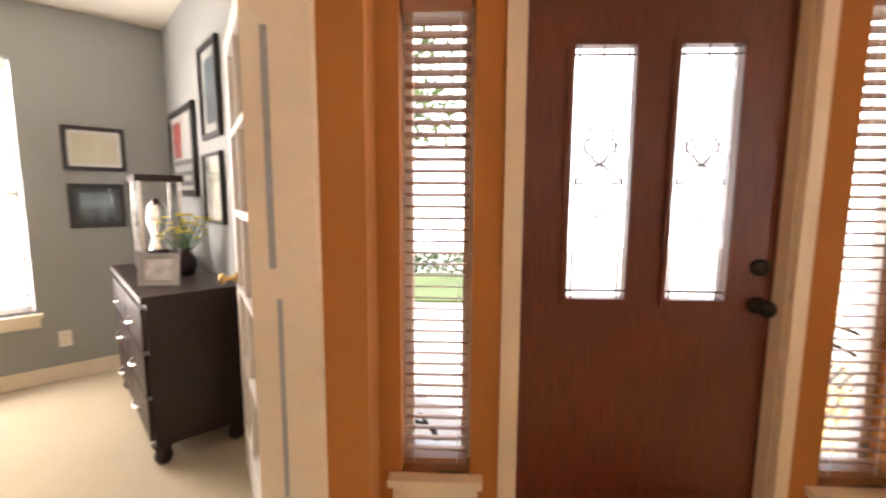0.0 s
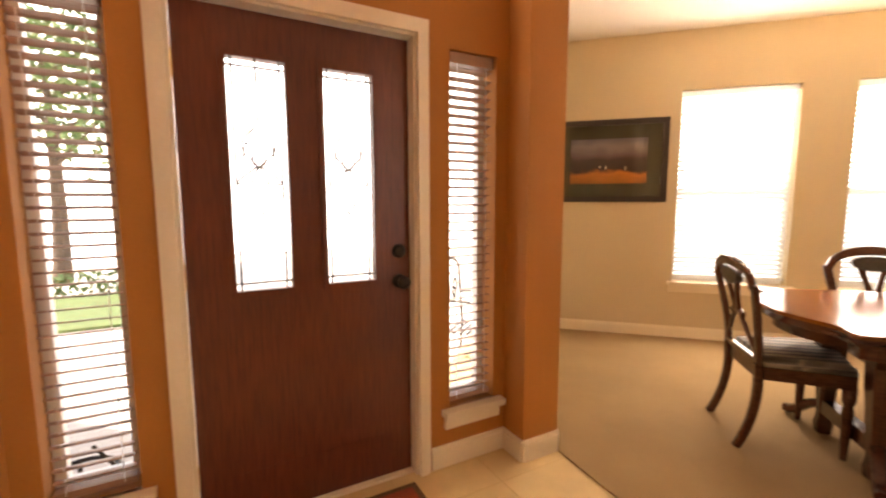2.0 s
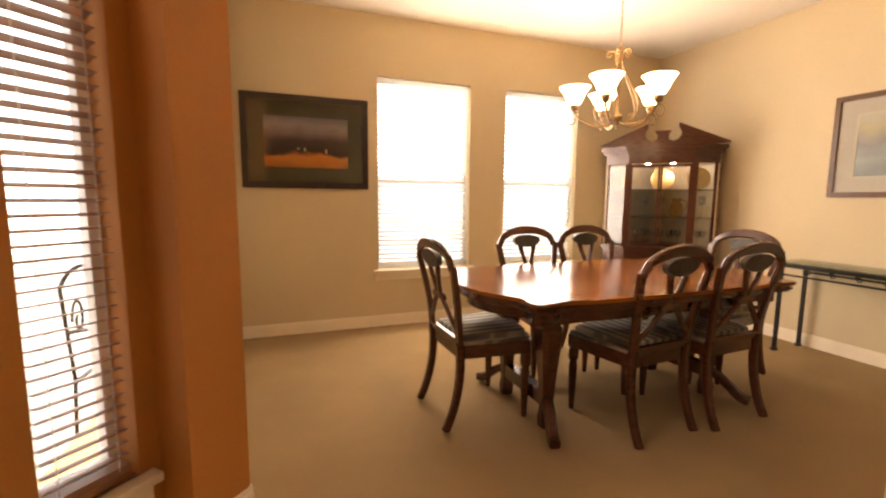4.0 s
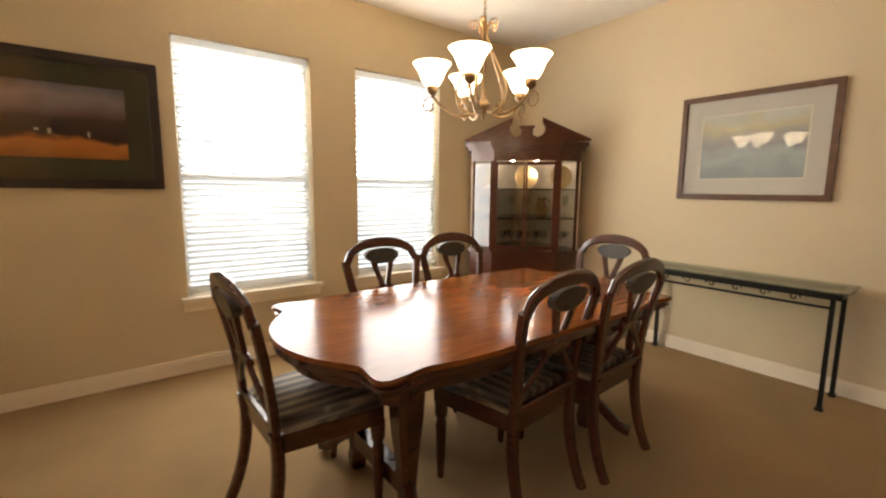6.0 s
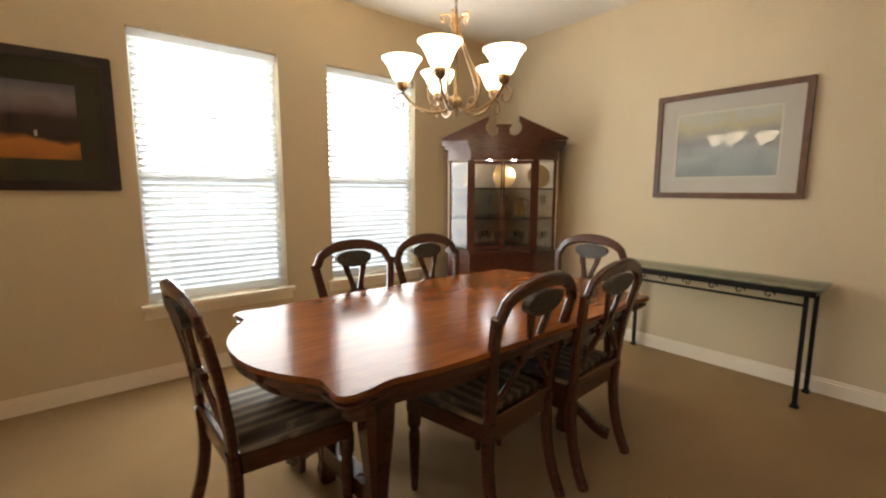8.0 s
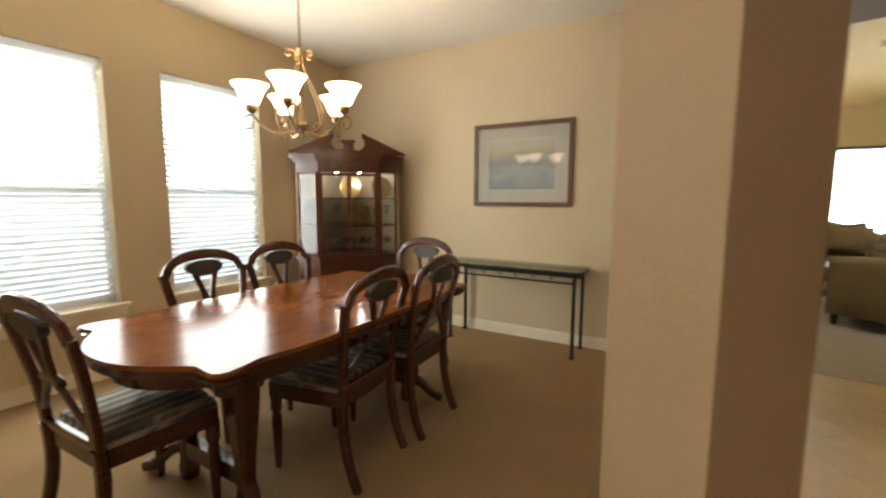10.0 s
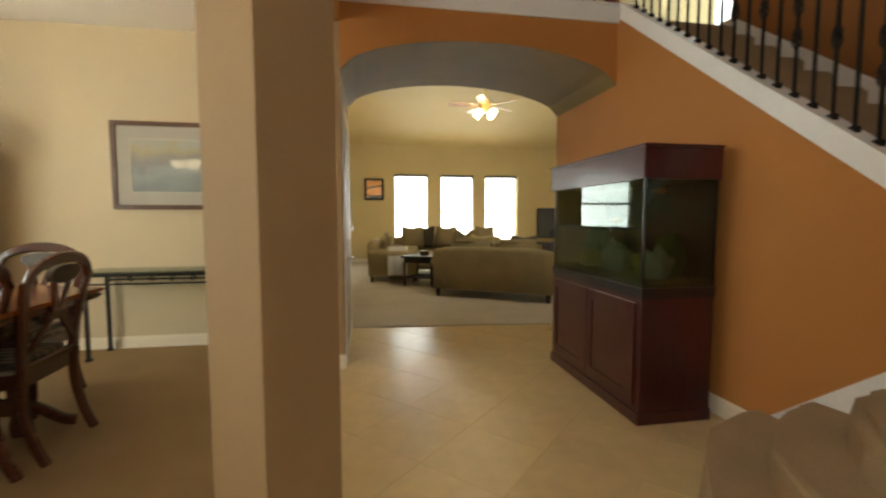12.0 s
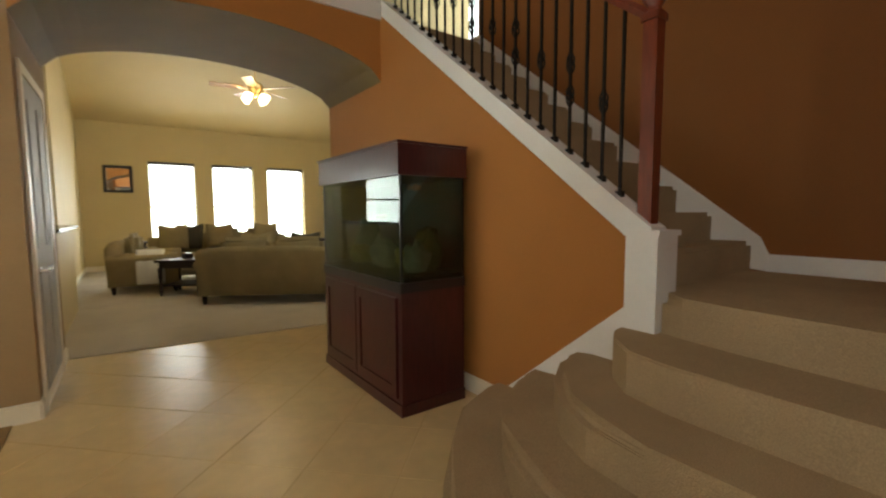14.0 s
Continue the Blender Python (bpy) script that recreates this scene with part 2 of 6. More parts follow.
bm = bmesh.new()
prism(bm, [(-4.6, -9.0), (14, -9.0), (14, 5.4), (0.2, 5.4), (0.2, 2.55), (-1.3, 1.45), (-4.6, 1.45)], -0.10, -0.0018)
structure("floor_slab", bm, GROUT, "grouted bed under the beige foyer tiles", "floor")

# carpets
bm = bmesh.new()
prism(bm, [dw(0.75, 0.19), (0.90, 3.05), (XW, 3.10), (XW, YN), (XE, YN), (XE, 1.6), (4.56, 1.6), (4.56, 1.46), (2.56, 1.42), (2.26, 1.50)], -0.006, 0.008)
structure("floor_dining", bm, CARPET, "tan cut-pile carpet in the dining room", "carpet")
bm = bmesh.new()
prism(bm, [(XA1 + 0.12, 1.34), (XA1 + 0.12, 4.0), (XL, 4.0), (XL, -6.0), (XA1 - 0.08, -6.0), (XA1 - 0.08, -0.95)], -0.006, 0.008)
structure("floor_living", bm, CARPET_LIVING, "pale beige carpet in the living room", "carpet")
bm = bmesh.new()
prism(bm, [(-3.4, -2.6), (0.75, -2.6), (0.75, -0.25), dw(-1.64, 2.2), dw(-1.64, 0.22), (-0.8, 1.34), (-3.4, 1.34)], -0.006, 0.008)
structure("floor_office", bm, CARPET_OFFICE, "cream carpet in the office", "carpet")

# front wall with the door, its two sidelights and an assumed opening above
SL_L, SL_R = (-1.352, -1.09), (0.184, 0.448)
bm = bmesh.new()
holed(bm, -1.5, 0.55, -0.1, HF, -0.12, 0.06, [(-0.945, 0.03, -0.2, 2.08), (SL_L[0], SL_L[1], 0.30, 2.025), (SL_R[0], SL_R[1], 0.30, 2.025), (-0.93, 0.03, 2.55, 3.6)], DOORWALL)
structure("wall_front", bm, ORANGE, "burnt orange painted front wall round the entrance door", "wall")
bm = bmesh.new()
prism(bm, [dw(0.52, -0.12), dw(0.52, 0.225), dw(0.75, 0.225), dw(0.75, -0.12)], -0.1, HF)
structure("wall_pier_dining", bm, ORANGE, "burnt orange rounded pier beside the dining opening", "wall", bevel=0.018)
bm = bmesh.new()
prism(bm, [dw(-1.435, -0.12), dw(-1.435, 0.225), dw(-1.585, 0.225), dw(-1.585, -0.12)], -0.1, HF)
structure("wall_pier_office", bm, ORANGE, "burnt orange rounded pier beside the office opening", "wall", bevel=0.018)

# dining room
W1, W2 = (2.085, 3.02), (3.412, 4.30)
WZ0, WZ1 = 0.558, 2.34
bm = bmesh.new()
holed(bm, XW - 0.12, XE + 0.12, -0.1, 3.0, 0, 0.16, [(W1[0], W1[1], WZ0, WZ1), (W2[0], W2[1], WZ0, WZ1)], Matrix.Translation((0, YN, 0)))
structure("wall_dining_north", bm, TAN, "warm beige dining wall with two windows", "wall")
bm = bmesh.new()
box(bm, XE, XE + 0.12, 1.6, YN, -0.1, 3.0)
structure("wall_dining_east", bm, TAN, "warm beige dining wall behind the console table", "wall")
bm = bmesh.new()
box(bm, XW - 0.12, XW, 3.0, YN, -0.1, 3.0)
structure("wall_dining_west", bm, TAN, "warm beige dining side wall", "wall")
bm = bmesh.new()
prism(bm, [dw(0.75, 0.2), (0.7, 3.1), (0.7, YN + 0.1), (XE + 0.1, YN + 0.1), (XE + 0.1, 1.36), (2.52, 1.31), (2.23, 1.44)], HD, HD + 0.1)
structure("ceiling_dining", bm, CEIL, "cream textured dining ceiling", "ceiling")

# column and header between foyer and dining room
bm = bmesh.new()
prism(bm, COL, -0.1, 2.72)
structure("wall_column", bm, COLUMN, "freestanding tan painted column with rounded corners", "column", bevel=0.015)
HEAD = [dw(0.75, 0.225), dw(0.75, 0.10), (2.40, 1.54), (4.56, 1.60), (4.56, 1.335), (2.50, 1.26), (2.20, 1.40)]
bm = bmesh.new()
prism(bm, HEAD, 2.68, HF)
structure("wall_header", bm, ORANGE, "tan painted header above the dining opening", "wall")

# hall: north block, arch, stair wall
bm = bmesh.new()
box(bm, XA0, XA1 + 0.12, YH1, 1.6, -0.1, 2.86)
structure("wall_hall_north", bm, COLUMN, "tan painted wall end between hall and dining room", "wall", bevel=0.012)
bm = bmesh.new()
AY0, AY1 = YH0, YH1
arch = []
for i in range(25):
    k = i / 24
    y = AY1 + (AY0 - AY1) * k
    arch.append((y, 2.33 + 0.275 * math.sqrt(max(0.0, 1 - (2 * k - 1) ** 2)) ** 1.15))
for (ya, za), (yb, zb) in zip(arch, arch[1:]):
    vs = [bm.verts.new((x, y, z)) for x in (XA0, XA1) for y, z in ((ya, za), (yb, zb), (yb, 2.86), (ya, 2.86))]
    for f in ((0, 1, 2, 3), (4, 7, 6, 5), (0, 4, 5, 1), (3, 2, 6, 7)):
        bm.faces.new([vs[j] for j in f])
bmesh.ops.remove_doubles(bm, verts=bm.verts, dist=0.0005)
# thin sheet under the arch, its olive darkened so the underside looks shaded
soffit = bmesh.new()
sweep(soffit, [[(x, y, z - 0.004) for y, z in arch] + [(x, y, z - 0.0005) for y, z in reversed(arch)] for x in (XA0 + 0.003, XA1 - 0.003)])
structure("trim_arch_soffit", soffit, mat("shaded_olive_soffit", (0.21, 0.145, 0.055), 0.75, spec=0.2, scale=90, amount=0.03, bump=0.12), "underside of the archway, olive tan darkened for shade", "soffit")
structure("wall_arch", bm, ORANGE, "deep tan archway from the hall into the living room", "wall")
# the wall below the sloping stairs
SLOPE = 0.777


def stringer_top(x):
    return 1.137 + (x - 2.133) * SLOPE


bm = bmesh.new()
pts = [(2.245, 0.775), (2.245, stringer_top(2.245) - 0.13), (4.52, stringer_top(4.52) - 0.13), (XA1, 2.86), (XA1, -0.1), (3.2, -0.1), (3.03, 0.12)]
lo = [bm.verts.new((x, YH0, z)) for x, z in pts]
hi = [bm.verts.new((x, YH0 - 0.1, z)) for x, z in pts]
bm.faces.new(lo)
bm.faces.new(hi[::-1])
for i in range(len(pts)):
    j = (i + 1) % len(pts)
    bm.faces.new((lo[j], lo[i], hi[i], hi[j]))
structure("wall_stair", bm, ORANGE, "tan painted wall below the sloping staircase", "wall")

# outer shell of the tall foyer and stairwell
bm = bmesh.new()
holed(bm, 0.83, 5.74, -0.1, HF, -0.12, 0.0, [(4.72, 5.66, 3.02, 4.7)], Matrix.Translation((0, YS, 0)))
# rust brown, taken darker to offset the landing lamp's light on the wall
structure("wall_south", bm, mat("darkened_stair_paint", (0.25, 0.096, 0.027), 0.7, spec=0.25, scale=90, amount=0.03, bump=0.12, scale2=1.5, amount2=0.05), "rust brown stairwell wall, paint darkened against the lamp light", "wall")
bm = bmesh.new()
box(bm, 0.83, 0.95, YS, -0.32, -0.1, HF)
structure("wall_west", bm, ORANGE, "tan painted wall beside the lower steps", "wall")
bm = bmesh.new()
holed(bm, 0.225, 2.46, -0.1, HF, 1.585, 1.80, [(0.25, 1.62, -0.2, 2.45)], Matrix(((R2, -R2, 0, 0.4), (-R2, -R2, 0, 2.5), (0, 0, 1, 0), (0, 0, 0, 1))))
structure("wall_office_opening", bm, ORANGE, "wall with the wide opening into the office", "wall")
bm = bmesh.new()
prism(bm, [(-2.0, -2.8), (5.8, -2.8), (5.8, 1.7), (4.5, 1.7), (2.5, 1.65), (0.6, 3.4), (-1.2, 1.6)], HF, HF + 0.1)
structure("ceiling_foyer", bm, CEIL, "high pale ceiling over the foyer and stairs", "ceiling")

# office shell
OX, OY, OH = -3.37, 1.335, 2.62
bm = bmesh.new()
holed(bm, -2.6, OY + 0.12, -0.1, 2.8, 0, 0.14, [(-0.55, 0.455, 0.52, 2.24)], Matrix(((0, -1, 0, OX), (1, 0, 0, 0), (0, 0, 1, 0), (0, 0, 0, 1))))
structure("wall_office_west", bm, GREY, "slate grey office wall with a window", "wall")
bm = bmesh.new()
box(bm, OX, -0.66, OY, OY + 0.12, -0.1, 2.8)
structure("wall_office_north", bm, GREY, "slate grey office wall hung with frames", "wall")
bm = bmesh.new()
box(bm, OX, 0.83, -2.72, -2.6, -0.1, 2.8)
structure("wall_office_south", bm, GREY, "slate grey office end wall", "wall")
bm = bmesh.new()
prism(bm, [(OX - 0.1, -2.7), (0.84, -2.7), (0.84, -0.3), dw(-1.70, 2.2), dw(-1.70, 0.2), (-0.8, OY + 0.1), (OX - 0.1, OY + 0.1)], OH, OH + 0.1)
structure("ceiling_office", bm, CEIL, "white office ceiling", "ceiling")

# living room shell
LW = [(-0.469, 0.447), (-1.729, -0.813), (-2.976, -2.06)]
bm = bmesh.new()
holed(bm, -6.0, 4.1, -0.1, 3.3, -0.16, 0, [(a, b, 0.45, 2.365) for a, b in LW], Matrix(((0, -1, 0, XL), (1, 0, 0, 0), (0, 0, 1, 0), (0, 0, 0, 1))))
structure("wall_living_east", bm, LIVING, "yellow beige living room wall with three tall windows", "wall")
bm = bmesh.new()
box(bm, 8.9, XL, 1.62, 1.74, -0.1, 5.5)
structure("wall_living_north", bm, LIVING, "yellow beige living room side wall", "wall")
bm = bmesh.new()
box(bm, XA1, XL, -6.12, -6.0, -0.1, 5.5)
structure("wall_living_south", bm, LIVING, "yellow beige far side wall of the living room", "wall")
bm = bmesh.new()
box(bm, XA1 - 0.12, XA1, -6.0, YH0 - 0.1, -0.1, 5.5)
structure("wall_living_west", bm, LIVING, "yellow beige wall below the upper landing", "wall")
bm = bmesh.new()
box(bm, XA1 + 0.12, 9.0, 4.0, 4.12, -0.1, 5.5)
structure("wall_breakfast", bm, LIVING, "beige wall of the breakfast area", "wall")
bm = bmesh.new()
box(bm, XA1 + 0.0, XA1 + 0.12, 1.6, 4.0, -0.1, 5.5)
structure("wall_breakfast_west", bm, LIVING, "beige wall beside the breakfast area", "wall")
bm = bmesh.new()
holed(bm, 1.74, 4.0, -0.1, 5.5, -0.12, 0, [(2.2, 3.3, 0.85, 2.15)], Matrix(((0, -1, 0, 9.0), (1, 0, 0, 0), (0, 0, 1, 0), (0, 0, 0, 1))))
structure("wall_breakfast_east", bm, LIVING, "beige breakfast wall with a bright window", "wall")
bm = bmesh.new()
sl = [(XL + 0.1, 3.10), (5.72, 5.60), (5.72, 5.70), (XL + 0.1, 3.2)]
lo = [bm.verts.new((x, -6.1, z)) for x, z in sl]
hi = [bm.verts.new((x, 4.1, z)) for x, z in sl]
bm.faces.new(lo)
bm.faces.new(hi[::-1])
for i in range(4):
    j = (i + 1) % 4
    bm.faces.new((lo[j], lo[i], hi[i], hi[j]))
structure("ceiling_living", bm, LIVING, "sloping beige vaulted ceiling", "ceiling")

# upper floor
UP = 2.86
bm = bmesh.new()
box(bm, XA0, 5.72, YH0 - 0.1, 1.6, UP, UP + 0.10)
box(bm, 5.0, 5.72, YS, YH0 - 0.101, UP - 0.2, UP + 0.10)
structure("floor_upper", bm, CARPET_STAIR, "upper landing floor", "floor")
bm = bmesh.new()
holed(bm, -6.0, 4.1, UP, HF, 0, 0.12, [(-2.175, -0.925, 3.2, 4.9)], Matrix(((0, -1, 0, 5.74), (1, 0, 0, 0), (0, 0, 1, 0), (0, 0, 0, 1))))
structure("wall_upper", bm, LIVING, "pale wall of the upper landing with a window", "wall")
bm = bmesh.new()
box(bm, 4.56, 5.72, 1.6, 1.72, UP, HF)
structure("wall_upper_north", bm, ORANGE, "tan wall of the upper landing", "wall")

# ---- windows ----


def window(name, m, width, z0, z1, slat_pitch, tilt, slat_mat, label, depth=0.16, drop=1.0, sill=True, slat_depth=0.048, setback=0.06, meeting=True, frame_mat=None):
    """A window in its own axes: u along the wall, v into the room from the wall's face, z up."""
    fm = frame_mat or WHITE
    top = thing(name, m, label, "window")
    top["kind"] = "structure"
    h = z1 - z0
    w = width / 2
    bm = bmesh.new()
    f = 0.035
    yb, yf = -depth + 0.01, -depth + 0.06
    box(bm, -w, -w + f, yb, yf, z0, z1)
    box(bm, w - f, w, yb, yf, z0, z1)
    box(bm, -w + f, w - f, yb, yf, z0, z0 + f)
    box(bm, -w + f, w - f, yb, yf, z1 - f, z1)
    if meeting:
        box(bm, -w + f, w - f, yb, yf, z0 + h * 0.47, z0 + h * 0.47 + 0.04)
    part("window_frame", bm, fm, top, bevel=0.004)
    bm = bmesh.new()
    box(bm, -w + f, w - f, yb + 0.02, yb + 0.026, z0 + f, z1 - f)
    g = part("pane", bm, CLEAR, top)
    g.visible_shadow = False
    if sill:
        bm = bmesh.new()
        box(bm, -w - 0.045, w + 0.045, -0.02, 0.055, z0 - 0.03, z0)
        box(bm, -w - 0.03, w + 0.03, 0.0, 0.018, z0 - 0.10, z0 - 0.03)
        part("window_sill", bm, TRIM, top, bevel=0.006)
    # blind
    bm = bmesh.new()
    box(bm, -w + 0.012, w - 0.012, -setback - 0.03, -setback + 0.03, z1 - 0.055, z1 - 0.004)
    part("blind_headrail", bm, slat_mat, top, bevel=0.004)
    n = int((h * drop - 0.09) / slat_pitch)
    bm = bmesh.new()
    d = slat_depth / 2
    rows = [(-d, -0.0), (-d * 0.4, 0.0035), (d * 0.4, 0.0035), (d, 0.0)]
    c, s = math.cos(tilt), math.sin(tilt)
    secs = []
    for x in (-w + 0.015, w - 0.015):
        up = [(x, y * c - z * s, y * s + z * c) for y, z in rows]
        dn = [(x, y * c - (z - 0.0025) * s, y * s + (z - 0.0025) * c) for y, z in reversed(rows)]
        secs.append(up + dn)
    sweep(bm, secs)
    me = mesh_of("slat", bm, slat_mat)
    for i in range(n):
        o = new("slat", me)
        o.parent = top
        o.location = (0, -setback, z1 - 0.075 - i * slat_pitch)
    zb = z1 - 0.075 - n * slat_pitch
    bm = bmesh.new()
    box(bm, -w + 0.013, w - 0.013, -setback - 0.024, -setback + 0.024, zb - 0.012, zb + 0.012)
    part("bottom_rail", bm, slat_mat, top, bevel=0.004)
    for k, x in enumerate((-w * 0.62, w * 0.62)):
        bm = bmesh.new()
        box(bm, x - 0.0012, x + 0.0012, -setback + d * c + 0.003, -setback + d * c + 0.005, zb, z1 - 0.03)
        part("ladder_cord", bm, WHITE, top)
    return top


def wall_frame(x, y, turn):
    """Axes of a window: u along the wall, v into the room. turn: the degrees by which v is turned from +y."""
    return pose(x, y, 0, 0, 0, turn)


def backdrop(x0, x1, y0, y1, z0, z1, light=None):
    bm = bmesh.new()
    box(bm, x0, x1, y0, y1, z0, z1)
    structure("backdrop", bm, light or OUTSIDE, "glowing backdrop panel beyond the windows", "backdrop")


for k, (a, b) in enumerate((W1, W2)):
    window("window_%d" % (k + 1), wall_frame((a + b) / 2, YN, 180), b - a, WZ0, WZ1, 0.0435, radians(38), SLAT, "bright dining window with closed white slatted blinds")
    area_lamp("window_daylight", pose((a + b) / 2, YN - 0.01, (WZ0 + WZ1) / 2, -90, 0, 0), b - a - 0.06, WZ1 - WZ0 - 0.1, 20, DAY)
    backdrop((a + b) / 2 - 1.0, (a + b) / 2 + 1.0, YN + 0.9, YN + 0.92, 1.47, 3.4)
    # weaker glowing panel added so the lower slats show; top edge fits the view
    backdrop((a + b) / 2 - 1.0, (a + b) / 2 + 1.0, YN + 0.9, YN + 0.92, -0.1, 1.468, LOWER_GLOW)
window("window_3", wall_frame(OX, -0.05, -90), 1.0, 0.52, 2.24, 0.0435, radians(50), SLAT, "bright office window with white slatted blinds", depth=0.14)
area_lamp("office_daylight", pose(OX + 0.01, -0.05, 1.38, 0, -90, 0), 1.6, 0.9, 32, DAY)
backdrop(OX - 0.95, OX - 0.93, -1.6, 1.4, -0.1, 3.2)
for k, (a, b) in enumerate(LW):
    window("window_%d" % (k + 4), wall_frame(XL, (a + b) / 2, 90), b - a, 0.45, 2.365, 0.05, radians(25), ESPRESSO, "tall bright living room window with a raised dark-headed blind", drop=0.05, slat_depth=0.05, frame_mat=WHITE)
    area_lamp("living_daylight", pose(XL - 0.01, (a + b) / 2, 1.4, 0, 90, 0), 1.85, b - a - 0.06, 6.5, DAY)
backdrop(XL + 1.2, XL + 1.22, -5.5, 3.0, -0.1, 4.0)
window("window_9", wall_frame(9.0, 2.75, 90), 1.1, 0.85, 2.15, 0.05, radians(25), SLAT, "bright breakfast window with a raised blind", depth=0.12, drop=0.15)
backdrop(9.6, 9.62, 1.9, 3.6, 0.4, 2.6)
# window and glowing panel stand in for an opening to a bright upper hallway
window("window_10", wall_frame(5.19, YS, 0), 0.94, 3.02, 4.7, 0.05, radians(25), SLAT, "bright window standing in for the opening to the upper hallway", depth=0.12, drop=0.06)
backdrop(4.2, 6.3, YS - 0.62, YS - 0.6, 2.6, 5.2, STREET)
window("window_11", wall_frame(5.74, -1.55, 90), 1.25, 3.2, 4.9, 0.05, radians(25), SLAT, "bright upper landing window with a raised white blind", depth=0.12, drop=0.06)
backdrop(6.05, 6.07, -2.3, -0.7, 2.9, 5.2, STREET)
area_lamp("landing_daylight", pose(5.72, -1.63, 4.15, 0, 90, 0), 1.4, 0.95, 15, (0.84, 0.93, 1.0))
# lamp added at the assumed, unseen opening above the door, to light the foyer
area_lamp("added_foyer_light", DOORWALL @ pose(-0.45, 0.05, 3.07, 90, 0, 0), 0.95, 1.0, 25, DAY)

# ---- entrance door ----
door = thing("door_1", DOORWALL, "dark stained wooden entrance door with two leaded glass panels", "door")
door["kind"] = "structure"
GL = [(-0.745, -0.53), (-0.385, -0.17)]
bm = bmesh.new()
holed(bm, -0.913, -0.002, 0.012, 2.045, -0.045, 0.0, [(a, b, 0.975, 1.873) for a, b in GL], ID)
part("leaf", bm, DOORWOOD, door)
for a, b in GL:
    bm = bmesh.new()
    holed(bm, a - 0.022, b + 0.022, 0.953, 1.895, 0.0, 0.012, [(a + 0.002, b - 0.002, 0.977, 1.871)], ID)
    part("glass_molding", bm, DOORWOOD, door, bevel=0.003)
    bm = bmesh.new()
    box(bm, a, b, -0.028, -0.020, 0.975, 1.873)
    g = part("glass_panel", bm, glass("bevelled_glass", (0.95, 0.97, 0.98), 0.05), door)
    g.visible_shadow = False
    # lead came: border lines and a scrolled flower
    bm = bmesh.new()
    cx, w2 = (a + b) / 2, (b - a) / 2
    y = -0.018
    for u in (a + 0.022, b - 0.022, cx):
        top_z = 1.873
        low_z = 0.975 if u != cx else 1.62
        tube(bm, [(u, y, low_z), (u, y, top_z)], 0.0046, 5)
    for z in (1.845, 1.003):
        tube(bm, [(a, y, z), (b, y, z)], 0.0046, 5)
    for s in (-1, 1):
        tube(bm, [(cx + s * (0.004 + 0.058 * math.sin(t * 3.1)), y, 1.47 + 0.15 * t) for t in [i / 10 for i in range(11)]], 0.0046, 5)
        tube(bm, [(cx + s * (0.006 + 0.075 * math.sin(t * 2.6)), y, 1.47 - 0.17 * t + 0.10 * t * t) for t in [i / 10 for i in range(11)]], 0.0046, 5)
        tube(bm, [(cx + s * (0.02 + 0.05 * t), y, 1.47 + 0.09 * math.sin(t * 3.6)) for t in [i / 10 for i in range(11)]], 0.0046, 5)
        tube(bm, [(cx + s * (0.035 * math.sin(t * 3.14)), y, 1.47 - 0.20 * t) for t in [i / 10 for i in range(11)]], 0.0046, 5)
    part("lead_came", bm, mat("lead", (0.30, 0.31, 0.32), 0.45, metal=0.5, scale=80, amount=0.2), door)
bm = bmesh.new()
for a, b in ((-0.76, -0.49), (-0.42, -0.15)):
    holed(bm, a, b, 0.16, 0.22, 0.0, 0.004, [], ID)
part("kick_molding", bm, DOORWOOD, door, bevel=0.0015)
# hardware
bm = bmesh.new()
lathe(bm, [(0.0, 0.0), (0.032, 0.0), (0.032, 0.01), (0.022, 0.016), (0.012, 0.02), (0.012, 0.045), (0.028, 0.052), (0.031, 0.066), (0.022, 0.080), (0.0, 0.084)], 18, pose(-0.056, 0, 0.96, -90))
part("door_handle", bm, IRON, door, smooth=True)
bm = bmesh.new()
lathe(bm, [(0.0, 0.0), (0.032, 0.0), (0.030, 0.018), (0.018, 0.024), (0.0, 0.024)], 18, pose(-0.056, 0, 1.10, -90))
part("deadbolt", bm, IRON, door, smooth=True)
for z in (0.25, 1.05, 1.82):
    bm = bmesh.new()
    lathe(bm, [(0.007, -0.05), (0.007, 0.05)], 10, pose(-0.918, 0.006, z))
    part("hinge", bm, BRASS, door)
# frame and casing
bm = bmesh.new()
for u0, u1 in ((-0.944, -0.916), (0.001, 0.029)):
    box(bm, u0, u1, -0.11, 0.058, 0, 2.05)
box(bm, -0.944, 0.029, -0.11, 0.058, 2.05, 2.078)
box(bm, -0.916, 0.001, -0.11, 0.03, -0.005, 0.012)
part("door_frame", bm, TRIM, door)
bm = bmesh.new()
for u0, u1 in ((-0.985, -0.93), (0.014, 0.069)):
    box(bm, u0, u1, 0.0605, 0.078, 0, 2.06)
    box(bm, u0 + 0.018 if u0 < -0.5 else u0, u1 if u0 < -0.5 else u1 - 0.018, 0.078, 0.084, 0, 2.06)
box(bm, -0.985, 0.069, 0.0605, 0.08, 2.06, 2.12)
part("casing", bm, TRIM, door, bevel=0.004)

# sidelights with dark wood blinds
for k, (a, b) in enumerate((SL_L, SL_R)):
    window("window_%d" % (k + 7), DOORWALL @ pose((a + b) / 2, 0.06, 0), b - a, 0.30, 2.025, 0.0425, radians(12), SLAT_DARK, "narrow sidelight with dark wooden slatted blinds", depth=0.17, setback=0.045, meeting=False)

